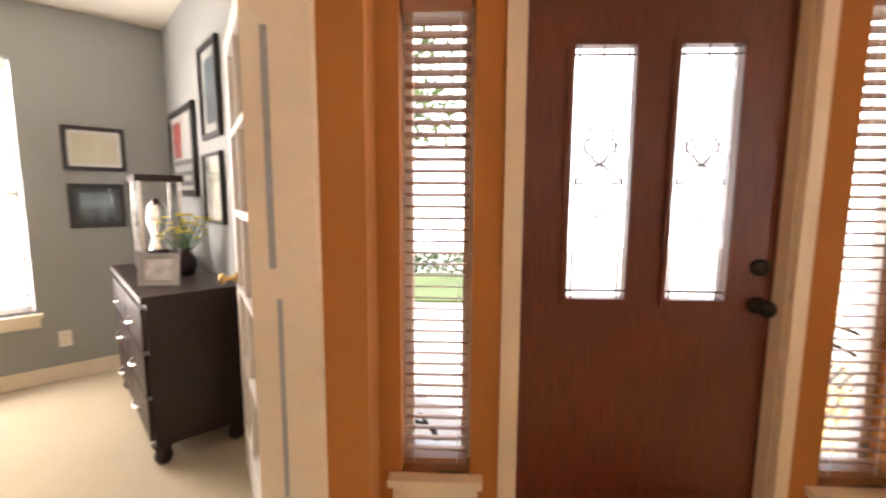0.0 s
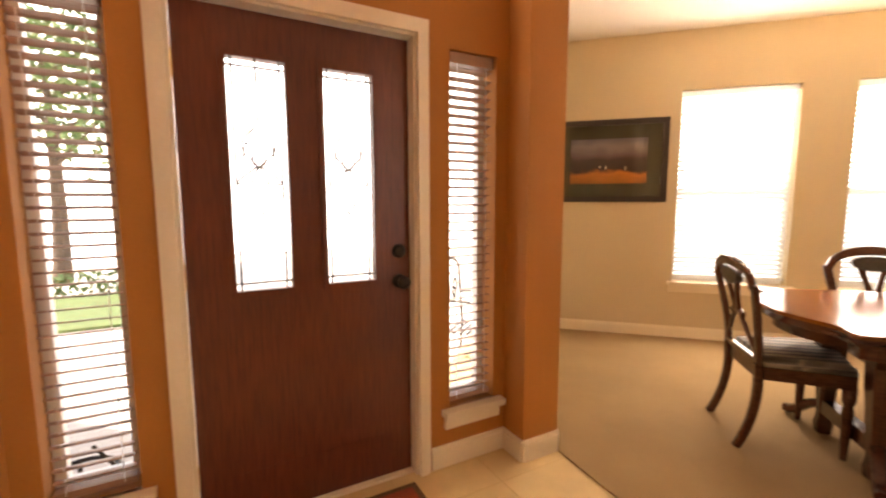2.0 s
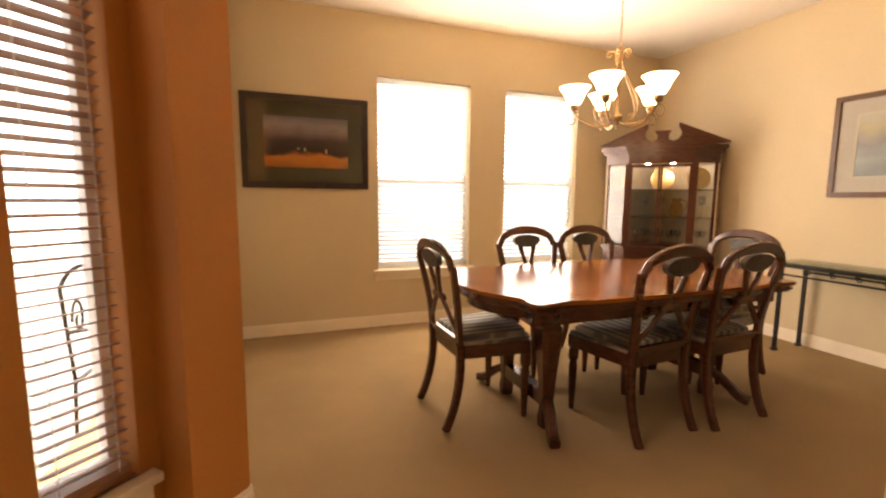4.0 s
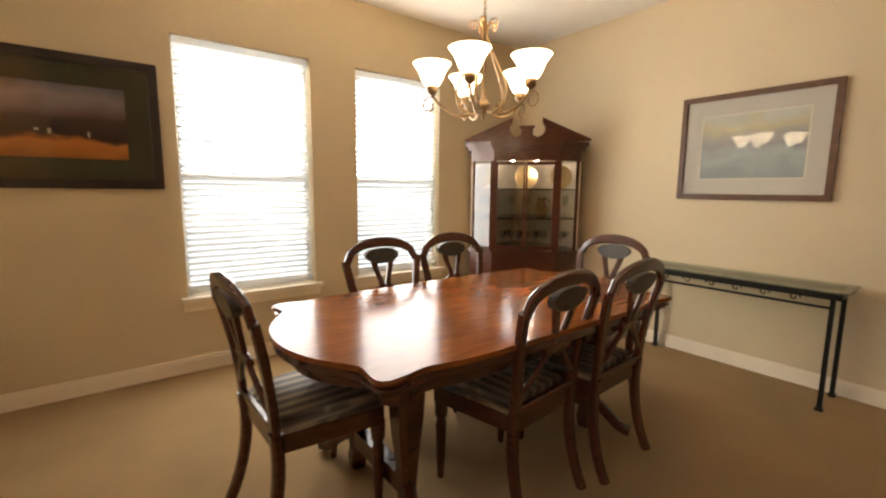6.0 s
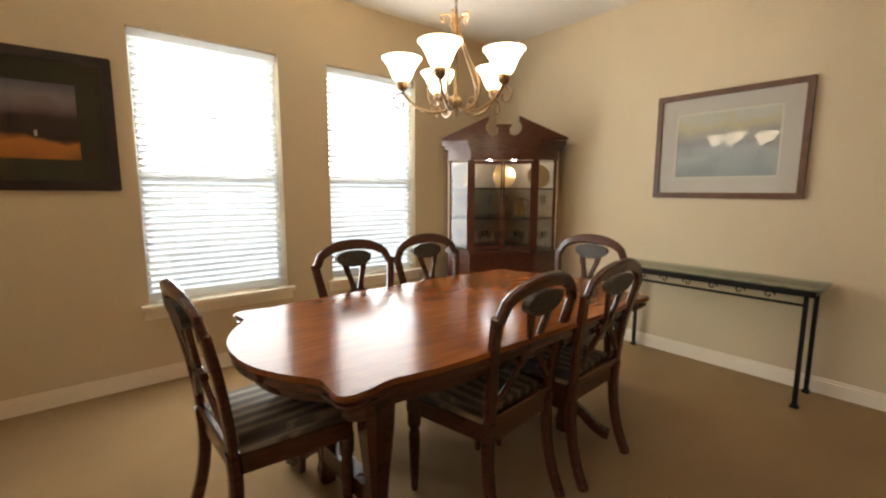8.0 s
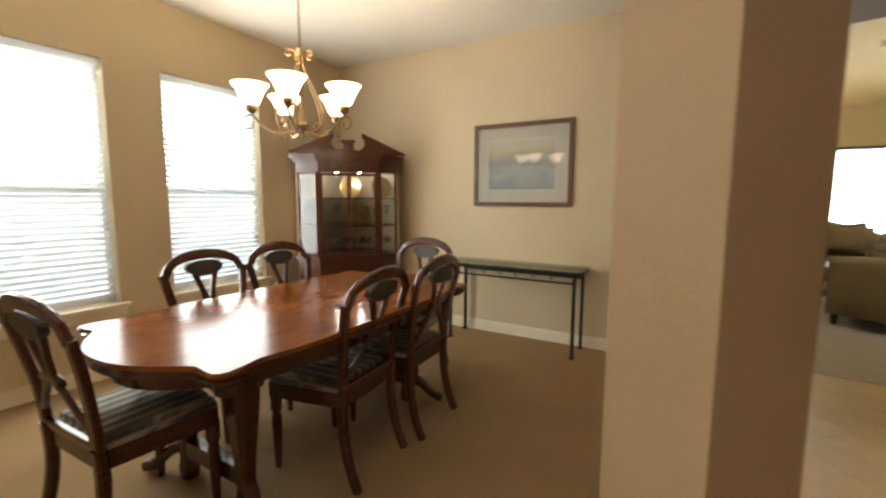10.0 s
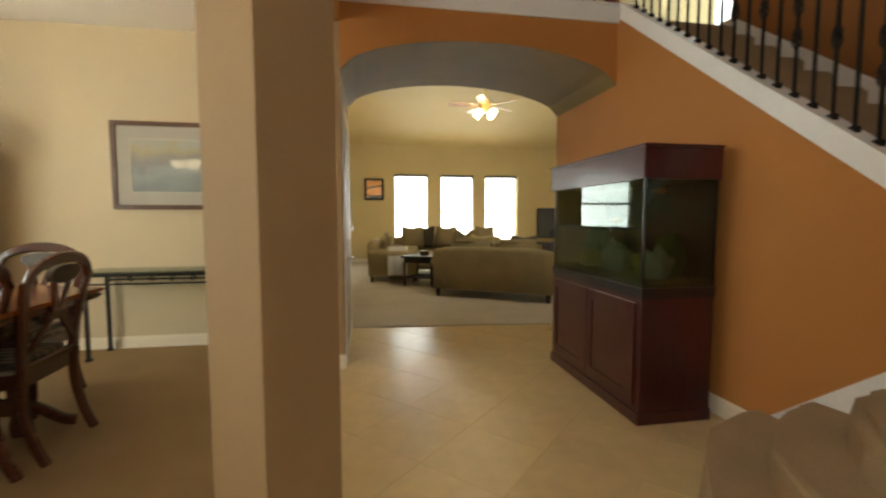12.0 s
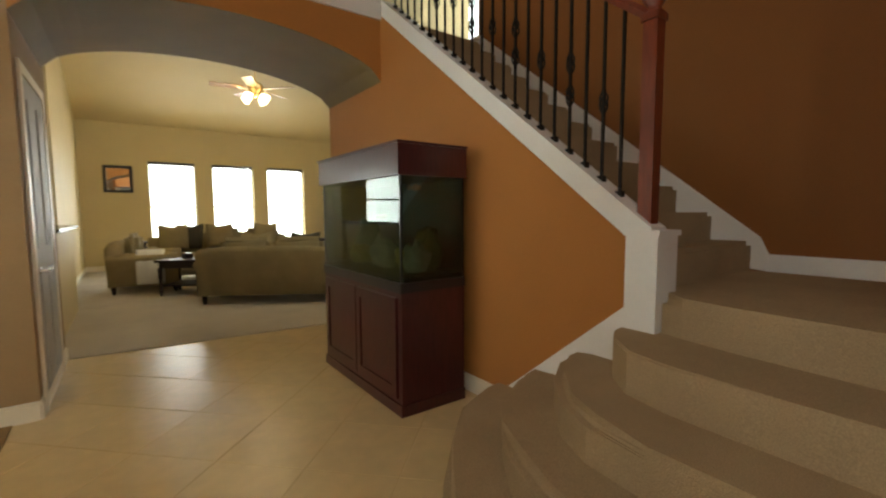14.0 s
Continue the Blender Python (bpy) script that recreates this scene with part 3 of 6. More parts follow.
# ---- stairs ----
RISE = 0.1696
STEPS = [
    [(3.08, YH0), (3.06, -0.80), (2.97, -0.58), (2.69, -0.30), (2.48, -0.09), (2.26, 0.06), (1.95, 0.15), (1.5, 0.19), (1.0, 0.2)],
    [(2.80, YH0), (2.76, -0.80), (2.62, -0.54), (2.43, -0.36), (2.25, -0.23), (2.05, -0.15), (1.6, -0.09), (0.95, -0.07)],
    [(2.52, YH0), (2.50, -0.82), (2.38, -0.63), (2.20, -0.45), (2.03, -0.37), (1.8, -0.345), (1.4, -0.34), (0.95, -0.33)],
    [(2.26, YH0), (2.25, -0.88), (2.18, -0.76), (2.05, -0.645), (1.87, -0.60), (1.5, -0.59), (0.95, -0.58)],
    [(2.11, -1.0), (2.0, -0.965), (1.8, -0.93), (1.4, -0.90), (0.95, -0.89)],
]
stairs = thing("staircase", pose(0, 0, 0), "beige carpeted staircase with curved lower steps and a landing", "staircase")


def carpet_step(outline, z0, z1, back):
    bm = bmesh.new()
    prism(bm, outline + back, z0, z1)
    edges = [e for e in bm.edges if all(abs(v.co.z - z1) < 1e-4 for v in e.verts)]
    bmesh.ops.bevel(bm, geom=edges, offset=0.042, segments=5, affect="EDGES", clamp_overlap=True)
    return bm


for k, line in enumerate(STEPS):
    back = [(0.95, YS + 0.001), (2.245, YS + 0.001)] + ([(2.245, YH0)] if k < 4 else [(2.245, -1.12), (2.11, -1.12)])
    part("landing" if k == 4 else "step", carpet_step(line, 0.0 if k == 0 else RISE * k - 0.002, RISE * (k + 1), back), CARPET_STAIR, stairs)
LAND = 5 * RISE
for k in range(12):
    x = 2.17 + 0.2265 * k
    z = LAND + 0.176 * (k + 1)
    bm = bmesh.new()
    box(bm, x, x + 0.26 if k < 11 else x + 0.34, YS + 0.023, -1.07, z - 0.176, z)
    edges = [e for e in bm.edges if all(abs(v.co.z - z) < 1e-4 for v in e.verts) and all(v.co.x < x + 0.01 for v in e.verts)]
    bmesh.ops.bevel(bm, geom=edges, offset=0.026, segments=4, affect="EDGES")
    part("step", bm, CARPET_STAIR, stairs)


def slab_xz(bm, pts, y0, y1):
    lo = [bm.verts.new((x, y0, z)) for x, z in pts]
    hi = [bm.verts.new((x, y1, z)) for x, z in pts]
    bm.faces.new(lo)
    bm.faces.new(hi[::-1])
    n = len(pts)
    for i in range(n):
        j = (i + 1) % n
        bm.faces.new((lo[j], lo[i], hi[i], hi[j]))


bm = bmesh.new()
slab_xz(bm, [(2.13, stringer_top(2.13)), (4.50, stringer_top(4.50)), (4.50, stringer_top(4.50) - 0.13), (2.13, stringer_top(2.13) - 0.13)], YH0 + 0.014, YH0 - 0.112)
part("stringer", bm, WHITE, stairs, "white painted sloping stringer", bevel=0.006)
bm = bmesh.new()
slab_xz(bm, [(3.10, 0.0), (3.10, 0.06), (2.245, 0.775), (2.14, 0.775), (2.14, 0.42), (2.60, 0.0)], YH0 + 0.012, YH0 - 0.098)
part("skirt_board", bm, WHITE, stairs, "white painted skirting along the lower steps")
bm = bmesh.new()
box(bm, 2.10, 2.246, -1.115, YH0 + 0.016, 0.45, 1.10)
box(bm, 2.09, 2.256, -1.125, YH0 + 0.022, 1.10, 1.125)
part("newel_base", bm, WHITE, stairs, "white painted newel base", bevel=0.006)
bm = bmesh.new()
slab_xz(bm, [(2.08, 0.848), (2.08, 0.95), (2.13, 1.05), (4.7, 1.05 + 2.57 * SLOPE), (4.7, 0.85 + 2.5 * SLOPE), (2.2, 0.86)], YS + 0.001, YS + 0.022)
part("wall_stringer", bm, WHITE, stairs, "white painted stringer along the wall")
bm = bmesh.new()
box(bm, 0.95, 2.079, YS + 0.001, YS + 0.018, 0.848, 0.95)
part("landing_baseboard", bm, WHITE, stairs)

rails = thing("stair_railing", pose(0, 0, 0), "red-brown wooden handrail with black iron balusters", "railing")
bm = bmesh.new()
box(bm, 2.153, 2.217, -1.042, -0.978, 1.125, 2.02)
box(bm, 2.145, 2.225, -1.050, -0.970, 2.02, 2.05)
part("newel_post", bm, RAILWOOD, rails, bevel=0.008)
bm = bmesh.new()
lathe(bm, [(0.0, 0), (0.045, 0.0), (0.03, 0.015), (0.028, 0.03), (0.05, 0.06), (0.05, 0.09), (0.03, 0.115), (0.0, 0.12)], 18, pose(2.185, -1.01, 2.05))
part("finial", bm, RAILWOOD, rails, smooth=True)
bm = bmesh.new()
RAILH = 0.86
secs = []
for x in (2.20, 4.55):
    z = stringer_top(x) + RAILH
    secs.append([(x, -1.01 + y, z + d) for y, d in ((-0.028, -0.03), (-0.033, 0.0), (-0.022, 0.025), (0.022, 0.025), (0.033, 0.0), (0.028, -0.03))])
sweep(bm, secs)
part("handrail", bm, RAILWOOD, rails)


def baluster(height, fancy):
    bm = bmesh.new()
    box(bm, -0.0065, 0.0065, -0.0065, 0.0065, 0, height)
    box(bm, -0.016, 0.016, -0.016, 0.016, 0, 0.03)
    if fancy:
        for zc in ((0.38,) if fancy == 1 else (0.30, 0.46)):
            z = zc
            for a in range(4):
                t0 = a * math.pi / 2
                tube(bm, [(0.022 * math.sin(math.pi * i / 8) * math.cos(t0 + i * 0.35), 0.022 * math.sin(math.pi * i / 8) * math.sin(t0 + i * 0.35), z - 0.06 + 0.12 * i / 8) for i in range(9)], 0.005, 5)
    return mesh_of("baluster", bm, IRON)


BAL = [baluster(0.85, 0), baluster(0.85, 1), baluster(0.85, 0), baluster(0.85, 2)]
for i in range(22):
    x = 2.324 + 0.098 * i
    o = new("baluster", BAL[i % 4])
    o.parent = rails
    o.location = (x, -1.01, stringer_top(x) - 0.012)
landing_rail = thing("landing_railing", pose(0, 0, 0), "black iron balusters along the upper landing", "railing")
for i in range(22):
    o = new("baluster", BAL[(i + 1) % 4])
    o.parent = landing_rail
    o.location = (XA0 + 0.05, -0.86 + 0.1 * i, UP + 0.10)
bm = bmesh.new()
box(bm, XA0 + 0.02, XA0 + 0.08, -0.95, 1.34, UP + 0.94, UP + 1.0)
part("handrail", bm, RAILWOOD, landing_rail, bevel=0.01)
bm = bmesh.new()
box(bm, XA0 + 0.0, XA0 + 0.11, -0.96, -0.90, UP + 0.02, UP + 1.05)
part("newel_post", bm, RAILWOOD, landing_rail, bevel=0.006)
bm = bmesh.new()
box(bm, XA0 - 0.02, XA0 + 0.0, YH0, 1.62, UP - 0.03, UP + 0.12)
box(bm, XA0 - 0.03, XA0 + 0.11, YH0, 1.335, UP + 0.101, UP + 0.125)
structure("trim_landing", bm, WHITE, "white fascia board along the upper landing edge", "trim", bevel=0.004)

# ---- baseboards ----


def baseboard(pts, name="baseboard", h=0.115, d=0.014):
    """A baseboard along plan points, standing out to the left of the walk along them."""
    bm = bmesh.new()
    for (xa, ya), (xb, yb) in zip(pts, pts[1:]):
        a, b = Vector((xa, ya, 0)), Vector((xb, yb, 0))
        u = (b - a).normalized()
        n = Vector((-u.y, u.x, 0))
        for zz0, zz1, dd in ((0.002, h - 0.02, d), (h - 0.02, h, d * 0.6)):
            vs = []
            for p in (a, b):
                for off, z in ((0.0005, zz0), (dd, zz0), (dd, zz1), (0.0005, zz1)):
                    vs.append(bm.verts.new((p.x + n.x * off, p.y + n.y * off, z)))
            for f in ((0, 1, 2, 3), (7, 6, 5, 4), (0, 4, 5, 1), (1, 5, 6, 2), (2, 6, 7, 3), (3, 7, 4, 0)):
                bm.faces.new([vs[i] for i in f])
    return structure(name, bm, TRIM, "cream painted baseboard", "baseboard")


baseboard([(XE, YN), (XW, YN)])
baseboard([(XE, 1.6), (XE, YN)])
baseboard([(XW, YN), (XW, 3.1)])
baseboard([dw(0.75, -0.1), dw(0.75, 0.225), dw(0.52, 0.225), dw(0.52, 0.06), dw(0.082, 0.06)])
baseboard([dw(-0.998, 0.06), dw(-1.435, 0.06), dw(-1.435, 0.225), dw(-1.585, 0.225)])
baseboard([(XA1 + 0.12, YH1), (XA0, YH1), (XA0, 1.6)])
baseboard([(XA0, 1.6), (XE, 1.6)])
baseboard([(3.12, YH0), (XA1, YH0)])
baseboard([COL[1], COL[0], COL[3], COL[2], COL[1]])
baseboard([(OX, OY), (OX, -2.6)])
baseboard([(-0.66, OY), (OX, OY)])
baseboard([(XL, -6.0), (XL, 1.62)])
baseboard([(XL, 1.62), (8.9, 1.62)])

# ---- dining room ----


def stripes(name):
    m = bpy.data.materials.new(name)
    m.use_nodes = True
    nt = m.node_tree
    p = nt.nodes["Principled BSDF"]
    p.inputs["Roughness"].default_value = 0.8
    tc = nt.nodes.new("ShaderNodeTexCoord")
    w = nt.nodes.new("ShaderNodeTexWave")
    w.bands_direction = "X"
    w.inputs["Scale"].default_value = 5.2
    w.inputs["Distortion"].default_value = 0.6
    w.inputs["Detail Scale"].default_value = 3
    r = nt.nodes.new("ShaderNodeValToRGB")
    e = r.color_ramp.elements
    e[0].position, e[0].color = 0.0, (0.085, 0.080, 0.066, 1)
    e[1].position, e[1].color = 1.0, (0.36, 0.31, 0.23, 1)
    for pos, col in ((0.28, (0.115, 0.108, 0.086, 1)), (0.45, (0.30, 0.25, 0.17, 1)), (0.58, (0.13, 0.12, 0.095, 1)), (0.78, (0.16, 0.14, 0.10, 1))):
        k = e.new(pos)
        k.color = col
    n = nt.nodes.new("ShaderNodeTexNoise")
    n.inputs["Scale"].default_value = 350
    b = nt.nodes.new("ShaderNodeBump")
    b.inputs["Strength"].default_value = 0.35
    nt.links.new(tc.outputs["Object"], w.inputs[0])
    nt.links.new(tc.outputs["Object"], n.inputs[0])
    nt.links.new(w.outputs["Fac"], r.inputs[0])
    nt.links.new(r.outputs[0], p.inputs["Base Color"])
    nt.links.new(n.outputs[0], b.inputs["Height"])
    nt.links.new(b.outputs[0], p.inputs["Normal"])
    return m


STRIPE = stripes("striped_upholstery")
CARVED = mat("carved_dark_wood", (0.035, 0.028, 0.018), 0.4, scale=60, amount=0.5, bump=0.6, scale2=8, amount2=0.3)


def flat_bar(bm, pts, half, thick, normal):
    """A flat bent board along pts; half: half widths; normal: its thin direction."""
    ps = [Vector(p) for p in pts]
    hw = half if hasattr(half, "__len__") else [half] * len(ps)
    n = Vector(normal).normalized()
    secs = []
    for i, p in enumerate(ps):
        d = (ps[min(i + 1, len(ps) - 1)] - ps[max(i - 1, 0)]).normalized()
        s = d.cross(n).normalized()
        nn = s.cross(d).normalized()
        a, t = hw[i], thick / 2
        c = min(a, t) * 0.45
        secs.append([p + s * u + nn * v for u, v in ((-a, -t + c), (-a + c, -t), (a - c, -t), (a, -t + c), (a, t - c), (a - c, t), (-a + c, t), (-a, t - c))])
    sweep(bm, secs)


def bez(p0, p1, p2, p3, n=10):
    out = []
    for i in range(n + 1):
        t = i / n
        out.append(tuple((1 - t) ** 3 * a + 3 * t * (1 - t) ** 2 * b + 3 * t * t * (1 - t) * c + t ** 3 * d for a, b, c, d in zip(p0, p1, p2, p3)))
    return out


def dining_chair(m, label):
    """Faces its own +y; the back feet stand at y = -0.27."""
    ch = thing("dining_chair", m, label, "chair", "chairs round the dining table")
    # seat frame and cushion
    outline = [(-0.205, -0.20), (0.205, -0.20), (0.255, 0.21), (0.20, 0.245), (0.0, 0.26), (-0.20, 0.245), (-0.255, 0.21)]
    bm = bmesh.new()
    prism(bm, outline, 0.385, 0.455)
    part("seat_frame", bm, MAHOGANY, ch, bevel=0.008)
    bm = bmesh.new()
    prism(bm, [(x * 0.985, y * 0.985) for x, y in outline], 0.456, 0.505)
    bmesh.ops.bevel(bm, geom=[e for e in bm.edges if all(v.co.z > 0.5 for v in e.verts)], offset=0.03, segments=4, affect="EDGES")
    part("seat", bm, STRIPE, ch, "grey and cream striped upholstered seat", smooth=True)
    # back posts run down into sabre legs
    for s in (-1, 1):
        bm = bmesh.new()
        leg = bez((s * 0.205, -0.275, 0.0), (s * 0.205, -0.205, 0.14), (s * 0.20, -0.18, 0.30), (s * 0.20, -0.20, 0.47), 8)
        post = bez((s * 0.20, -0.20, 0.47), (s * 0.20, -0.205, 0.60), (s * 0.235, -0.235, 0.76), (s * 0.255, -0.268, 0.895), 8)
        flat_bar(bm, leg, [0.019 + 0.006 * i / 8 for i in range(9)], 0.042, (0, 1, 0.1))
        part("leg", bm, MAHOGANY, ch)
        bm = bmesh.new()
        flat_bar(bm, post, [0.026] * 3 + [0.023] * 6, 0.030, (0, 1, 0.35))
        part("back_post", bm, MAHOGANY, ch)
        bm = bmesh.new()
        lathe(bm, [(0.014, 0.0), (0.016, 0.02), (0.021, 0.12), (0.026, 0.26), (0.020, 0.29), (0.030, 0.31), (0.030, 0.385)], 12, pose(s * 0.215, 0.205, 0))
        part("leg", bm, MAHOGANY, ch, smooth=True)
    # arched crest with shoulders
    bm = bmesh.new()
    n = 16
    pts, hw = [], []
    for i in range(n + 1):
        k = -1 + 2 * i / n
        pts.append((0.245 * k, -0.268 - 0.030 * (1 - k * k), 0.875 + 0.118 * math.sqrt(max(0.0, 1 - abs(k) ** 2.2))))
        hw.append(0.021 + 0.010 * (1 - k * k))
    flat_bar(bm, pts, hw, 0.030, (0, 1, 0.35))
    part("crest_rail", bm, MAHOGANY, ch)
    bm = bmesh.new()
    prof = [(0.118 * math.cos(a), 0.918 + (0.040 if math.sin(a) > 0 else 0.058) * math.sin(a)) for a in [2 * math.pi * i / 20 for i in range(20)]]
    sweep(bm, [[(x, -0.293 + dy + (0.96 - z) * 0.20, z) for x, z in prof] for dy in (-0.016, 0.016)])
    part("carved_panel", bm, CARVED, ch, "dark carved panel", bevel=0.006)
    for s in (-1, 1):
        bm = bmesh.new()
        flat_bar(bm, bez((s * 0.062, -0.275, 0.885), (s * 0.05, -0.262, 0.80), (s * 0.018, -0.25, 0.77), (s * 0.022, -0.238, 0.70), 8), [0.020, 0.019, 0.017, 0.016, 0.015, 0.016, 0.018, 0.02, 0.022], 0.020, (0, 1, 0.35))
        part("splat_strut", bm, MAHOGANY, ch)
    bm = bmesh.new()
    flat_bar(bm, [(-0.075, -0.236, 0.695), (-0.05, -0.236, 0.70), (0.0, -0.236, 0.702), (0.05, -0.236, 0.70), (0.075, -0.236, 0.695)], [0.016, 0.024, 0.026, 0.024, 0.016], 0.024, (0, 1, 0.35))
    part("splat_scroll", bm, MAHOGANY, ch)
    for s in (-1, 1):
        bm = bmesh.new()
        flat_bar(bm, bez((s * 0.03, -0.236, 0.69), (s * 0.10, -0.228, 0.64), (s * 0.13, -0.218, 0.57), (s * 0.195, -0.206, 0.53), 8), 0.015, 0.020, (0, 1, 0.3))
        part("lower_strut", bm, MAHOGANY, ch)
    bm = bmesh.new()
    flat_bar(bm, [(-0.19, -0.20, 0.475), (0.19, -0.20, 0.475)], 0.022, 0.028, (0, 1, 0.2))
    part("back_rail", bm, MAHOGANY, ch)
    return ch


CH = "mahogany dining chair with arched back and striped seat"
chair = dining_chair(pose(2.29, 3.38, 0.008, 0, 0, -88), CH + ", table end")
for x, y, r, where in ((3.055, 2.98, 5, ", foyer side"), (3.585, 2.965, 3, ", foyer side"), (3.035, 3.79, 180.5, ", window side"), (3.585, 3.79, 178.5, ", window side"), (4.17, 3.33, 91, ", console end")):
    c = copy_thing(chair, pose(x, y, 0.008, 0, 0, r))
    c["label"] = CH + where

# table
TX, TY, TZ = 3.155, 3.255, 0.772


def table_outline(grow=0.0):
    """Bowed ends, scalloped corners."""
    hx, hy = 1.02 + grow, 0.538 + grow
    half = []
    for i in range(11):
        k = i / 10
        half.append((hx - 0.150 * k ** 2.2, (0.375 + grow) * k))
    lobe = [(0.150, 0.41), (0.138, 0.44), (0.128, 0.47), (0.128, 0.50), (0.142, 0.522), (0.172, 0.534), (0.205, 0.530), (0.24, 0.512), (0.275, 0.502), (0.32, 0.505), (0.38, 0.518), (0.46, 0.531), (0.6, 0.538)]
    half += [(hx - x, y + grow) for x, y in lobe]
    half = [(x, min(y, hy)) for x, y in half]
    q = half + [(-x, y) for x, y in reversed(half)]
    q += [(-x, -y) for x, y in half][1:] + [(x, -y) for x, y in reversed(half)][:-1]
    return q


table = thing("dining_table", pose(TX, TY, 0.008), "polished mahogany dining table with scalloped corners and pedestals", "table")
bm = bmesh.new()
prism(bm, table_outline(), TZ - 0.020, TZ)
bmesh.ops.bevel(bm, geom=[e for e in bm.edges if abs(e.verts[0].co.z - e.verts[1].co.z) < 1e-5], offset=0.007, segments=3, affect="EDGES")
part("tabletop", bm, TABLETOP, table)
bm = bmesh.new()
prism(bm, table_outline(-0.010), TZ - 0.058, TZ - 0.0205)
bmesh.ops.bevel(bm, geom=[e for e in bm.edges if abs(e.verts[0].co.z - e.verts[1].co.z) < 1e-5], offset=0.014, segments=4, affect="EDGES")
part("edge_molding", bm, MAHOGANY, table, "dark glossy rounded edge moulding", smooth=True)
bm = bmesh.new()
prism(bm, table_outline(-0.07), TZ - 0.125, TZ - 0.0585)
part("apron", bm, MAHOGANY, table, bevel=0.004)
for s in (-1, 1):
    for q in (-1, 1):
        bm = bmesh.new()
        px, py = s * 0.60, q * 0.22
        secs = []
        for z, a in ((0.0, 0.034), (0.05, 0.040), (0.10, 0.032), (0.25, 0.040), (0.45, 0.058), (0.55, 0.062), (0.58, 0.050), (TZ - 0.125, 0.060)):
            secs.append([(px + u * a, py + v * a, z) for u, v in ((-1, -0.6), (-0.6, -1), (0.6, -1), (1, -0.6), (1, 0.6), (0.6, 1), (-0.6, 1), (-1, 0.6))])
        sweep(bm, secs)
        part("leg", bm, MAHOGANY, table)
        bm = bmesh.new()
        flat_bar(bm, bez((px, py, 0.16), (px + s * 0.04, py + q * 0.10, 0.16), (px + s * 0.06, py + q * 0.14, 0.03), (px + s * 0.09, py + q * 0.22, 0.032), 8), 0.028, 0.05, (0, 0, 1))
        part("foot", bm, MAHOGANY, table)
    bm = bmesh.new()
    box(bm, s * 0.60 - 0.03, s * 0.60 + 0.03, -0.20, 0.20, 0.12, 0.20)
    part("pedestal_stretcher", bm, MAHOGANY, table, bevel=0.008)

# chandelier
cx, cy, cz = 3.252, 3.395, 1.715
CS = 0.92
chand = thing("chandelier", pose(cx, cy, cz) @ Matrix.Scale(CS, 4), "antique bronze five-arm chandelier with lit white glass shades", "chandelier")
bm = bmesh.new()
lathe(bm, [(0.0, -0.03), (0.010, -0.02), (0.004, -0.005), (0.020, 0.01), (0.034, 0.035), (0.036, 0.06), (0.022, 0.075), (0.010, 0.085), (0.009, 0.44), (0.018, 0.46), (0.012, 0.48), (0.006, 0.53), (0.0, 0.535)], 16)
part("stem", bm, BRONZE, chand, smooth=True)
SHADE = bpy.data.materials.new("lit_alabaster_glass")
SHADE.use_nodes = True
sp = SHADE.node_tree.nodes["Principled BSDF"]
sp.inputs["Base Color"].default_value = (0.9, 0.86, 0.78, 1)
sp.inputs["Emission Color"].default_value = (1.0, 0.80, 0.52, 1)
sp.inputs["Emission Strength"].default_value = 4.0
for k in range(5):
    a = radians(213.6 + 72 * k)
    rot = pose(0, 0, 0, 0, 0, math.degrees(a))

    def P(r, z):
        return rot @ Vector((r, 0, z))
    bm = bmesh.new()
    curve = bez((0.02, 0, 0.02), (0.11, 0, -0.03), (0.20, 0, -0.02), (0.285, 0, 0.10), 14)
    tube(bm, curve, 0.0075, 8, rot)
    # scroll below the cup
    tube(bm, [(0.285 + 0.012 + (0.045 - 0.0016 * i) * math.cos(2.4 - i * 0.36), 0, 0.045 + (0.050 - 0.0018 * i) * math.sin(2.4 - i * 0.36)) for i in range(18)], 0.0045, 6, rot)
    tube(bm, [(0.10 + (0.038 - 0.0016 * i) * math.cos(-1.6 + i * 0.36), 0, 0.035 + (0.040 - 0.0016 * i) * math.sin(-1.6 + i * 0.36)) for i in range(17)], 0.0045, 6, rot)
    # long bar up to the collar, with its curl on top
    tube(bm, bez((0.05, 0, 0.0), (0.26, 0, 0.05), (0.08, 0, 0.24), (0.022, 0, 0.40), 16), [0.006] * 17, 6, rot)
    tube(bm, bez((0.022, 0, 0.40), (0.012, 0, 0.46), (0.03, 0, 0.50), (0.065, 0, 0.49), 10) + [(0.065 + (0.022 - 0.0012 * i) * math.sin(i * 0.5), 0, 0.468 + (0.022 - 0.0012 * i) * math.cos(i * 0.5)) for i in range(1, 11)], 0.0045, 6, rot)
    arm = part("arm", bm, BRONZE, chand, smooth=True)
    bm = bmesh.new()
    lathe(bm, [(0.0, 0.10), (0.012, 0.10), (0.028, 0.115), (0.030, 0.15), (0.024, 0.152)], 14, rot @ Matrix.Translation((0.285, 0, 0)))
    part("cup", bm, BRONZE, arm, smooth=True)
    bm = bmesh.new()
    prof = [(0.030, 0.148), (0.045, 0.160), (0.060, 0.190), (0.074, 0.225), (0.095, 0.255), (0.106, 0.268)]
    lathe(bm, prof + [(r - 0.004, z) for r, z in reversed(prof)], 22, rot @ Matrix.Translation((0.285, 0, 0)))
    part("shade", bm, SHADE, arm, "lit white alabaster glass bell shade", smooth=True)
    w = Matrix.Translation((cx, cy, cz)) @ Matrix.Scale(CS, 4) @ rot
    point_lamp("chandelier_bulb", w @ Vector((0.285, 0, 0.225)), 8.0, WARM, 0.03)
bm = bmesh.new()
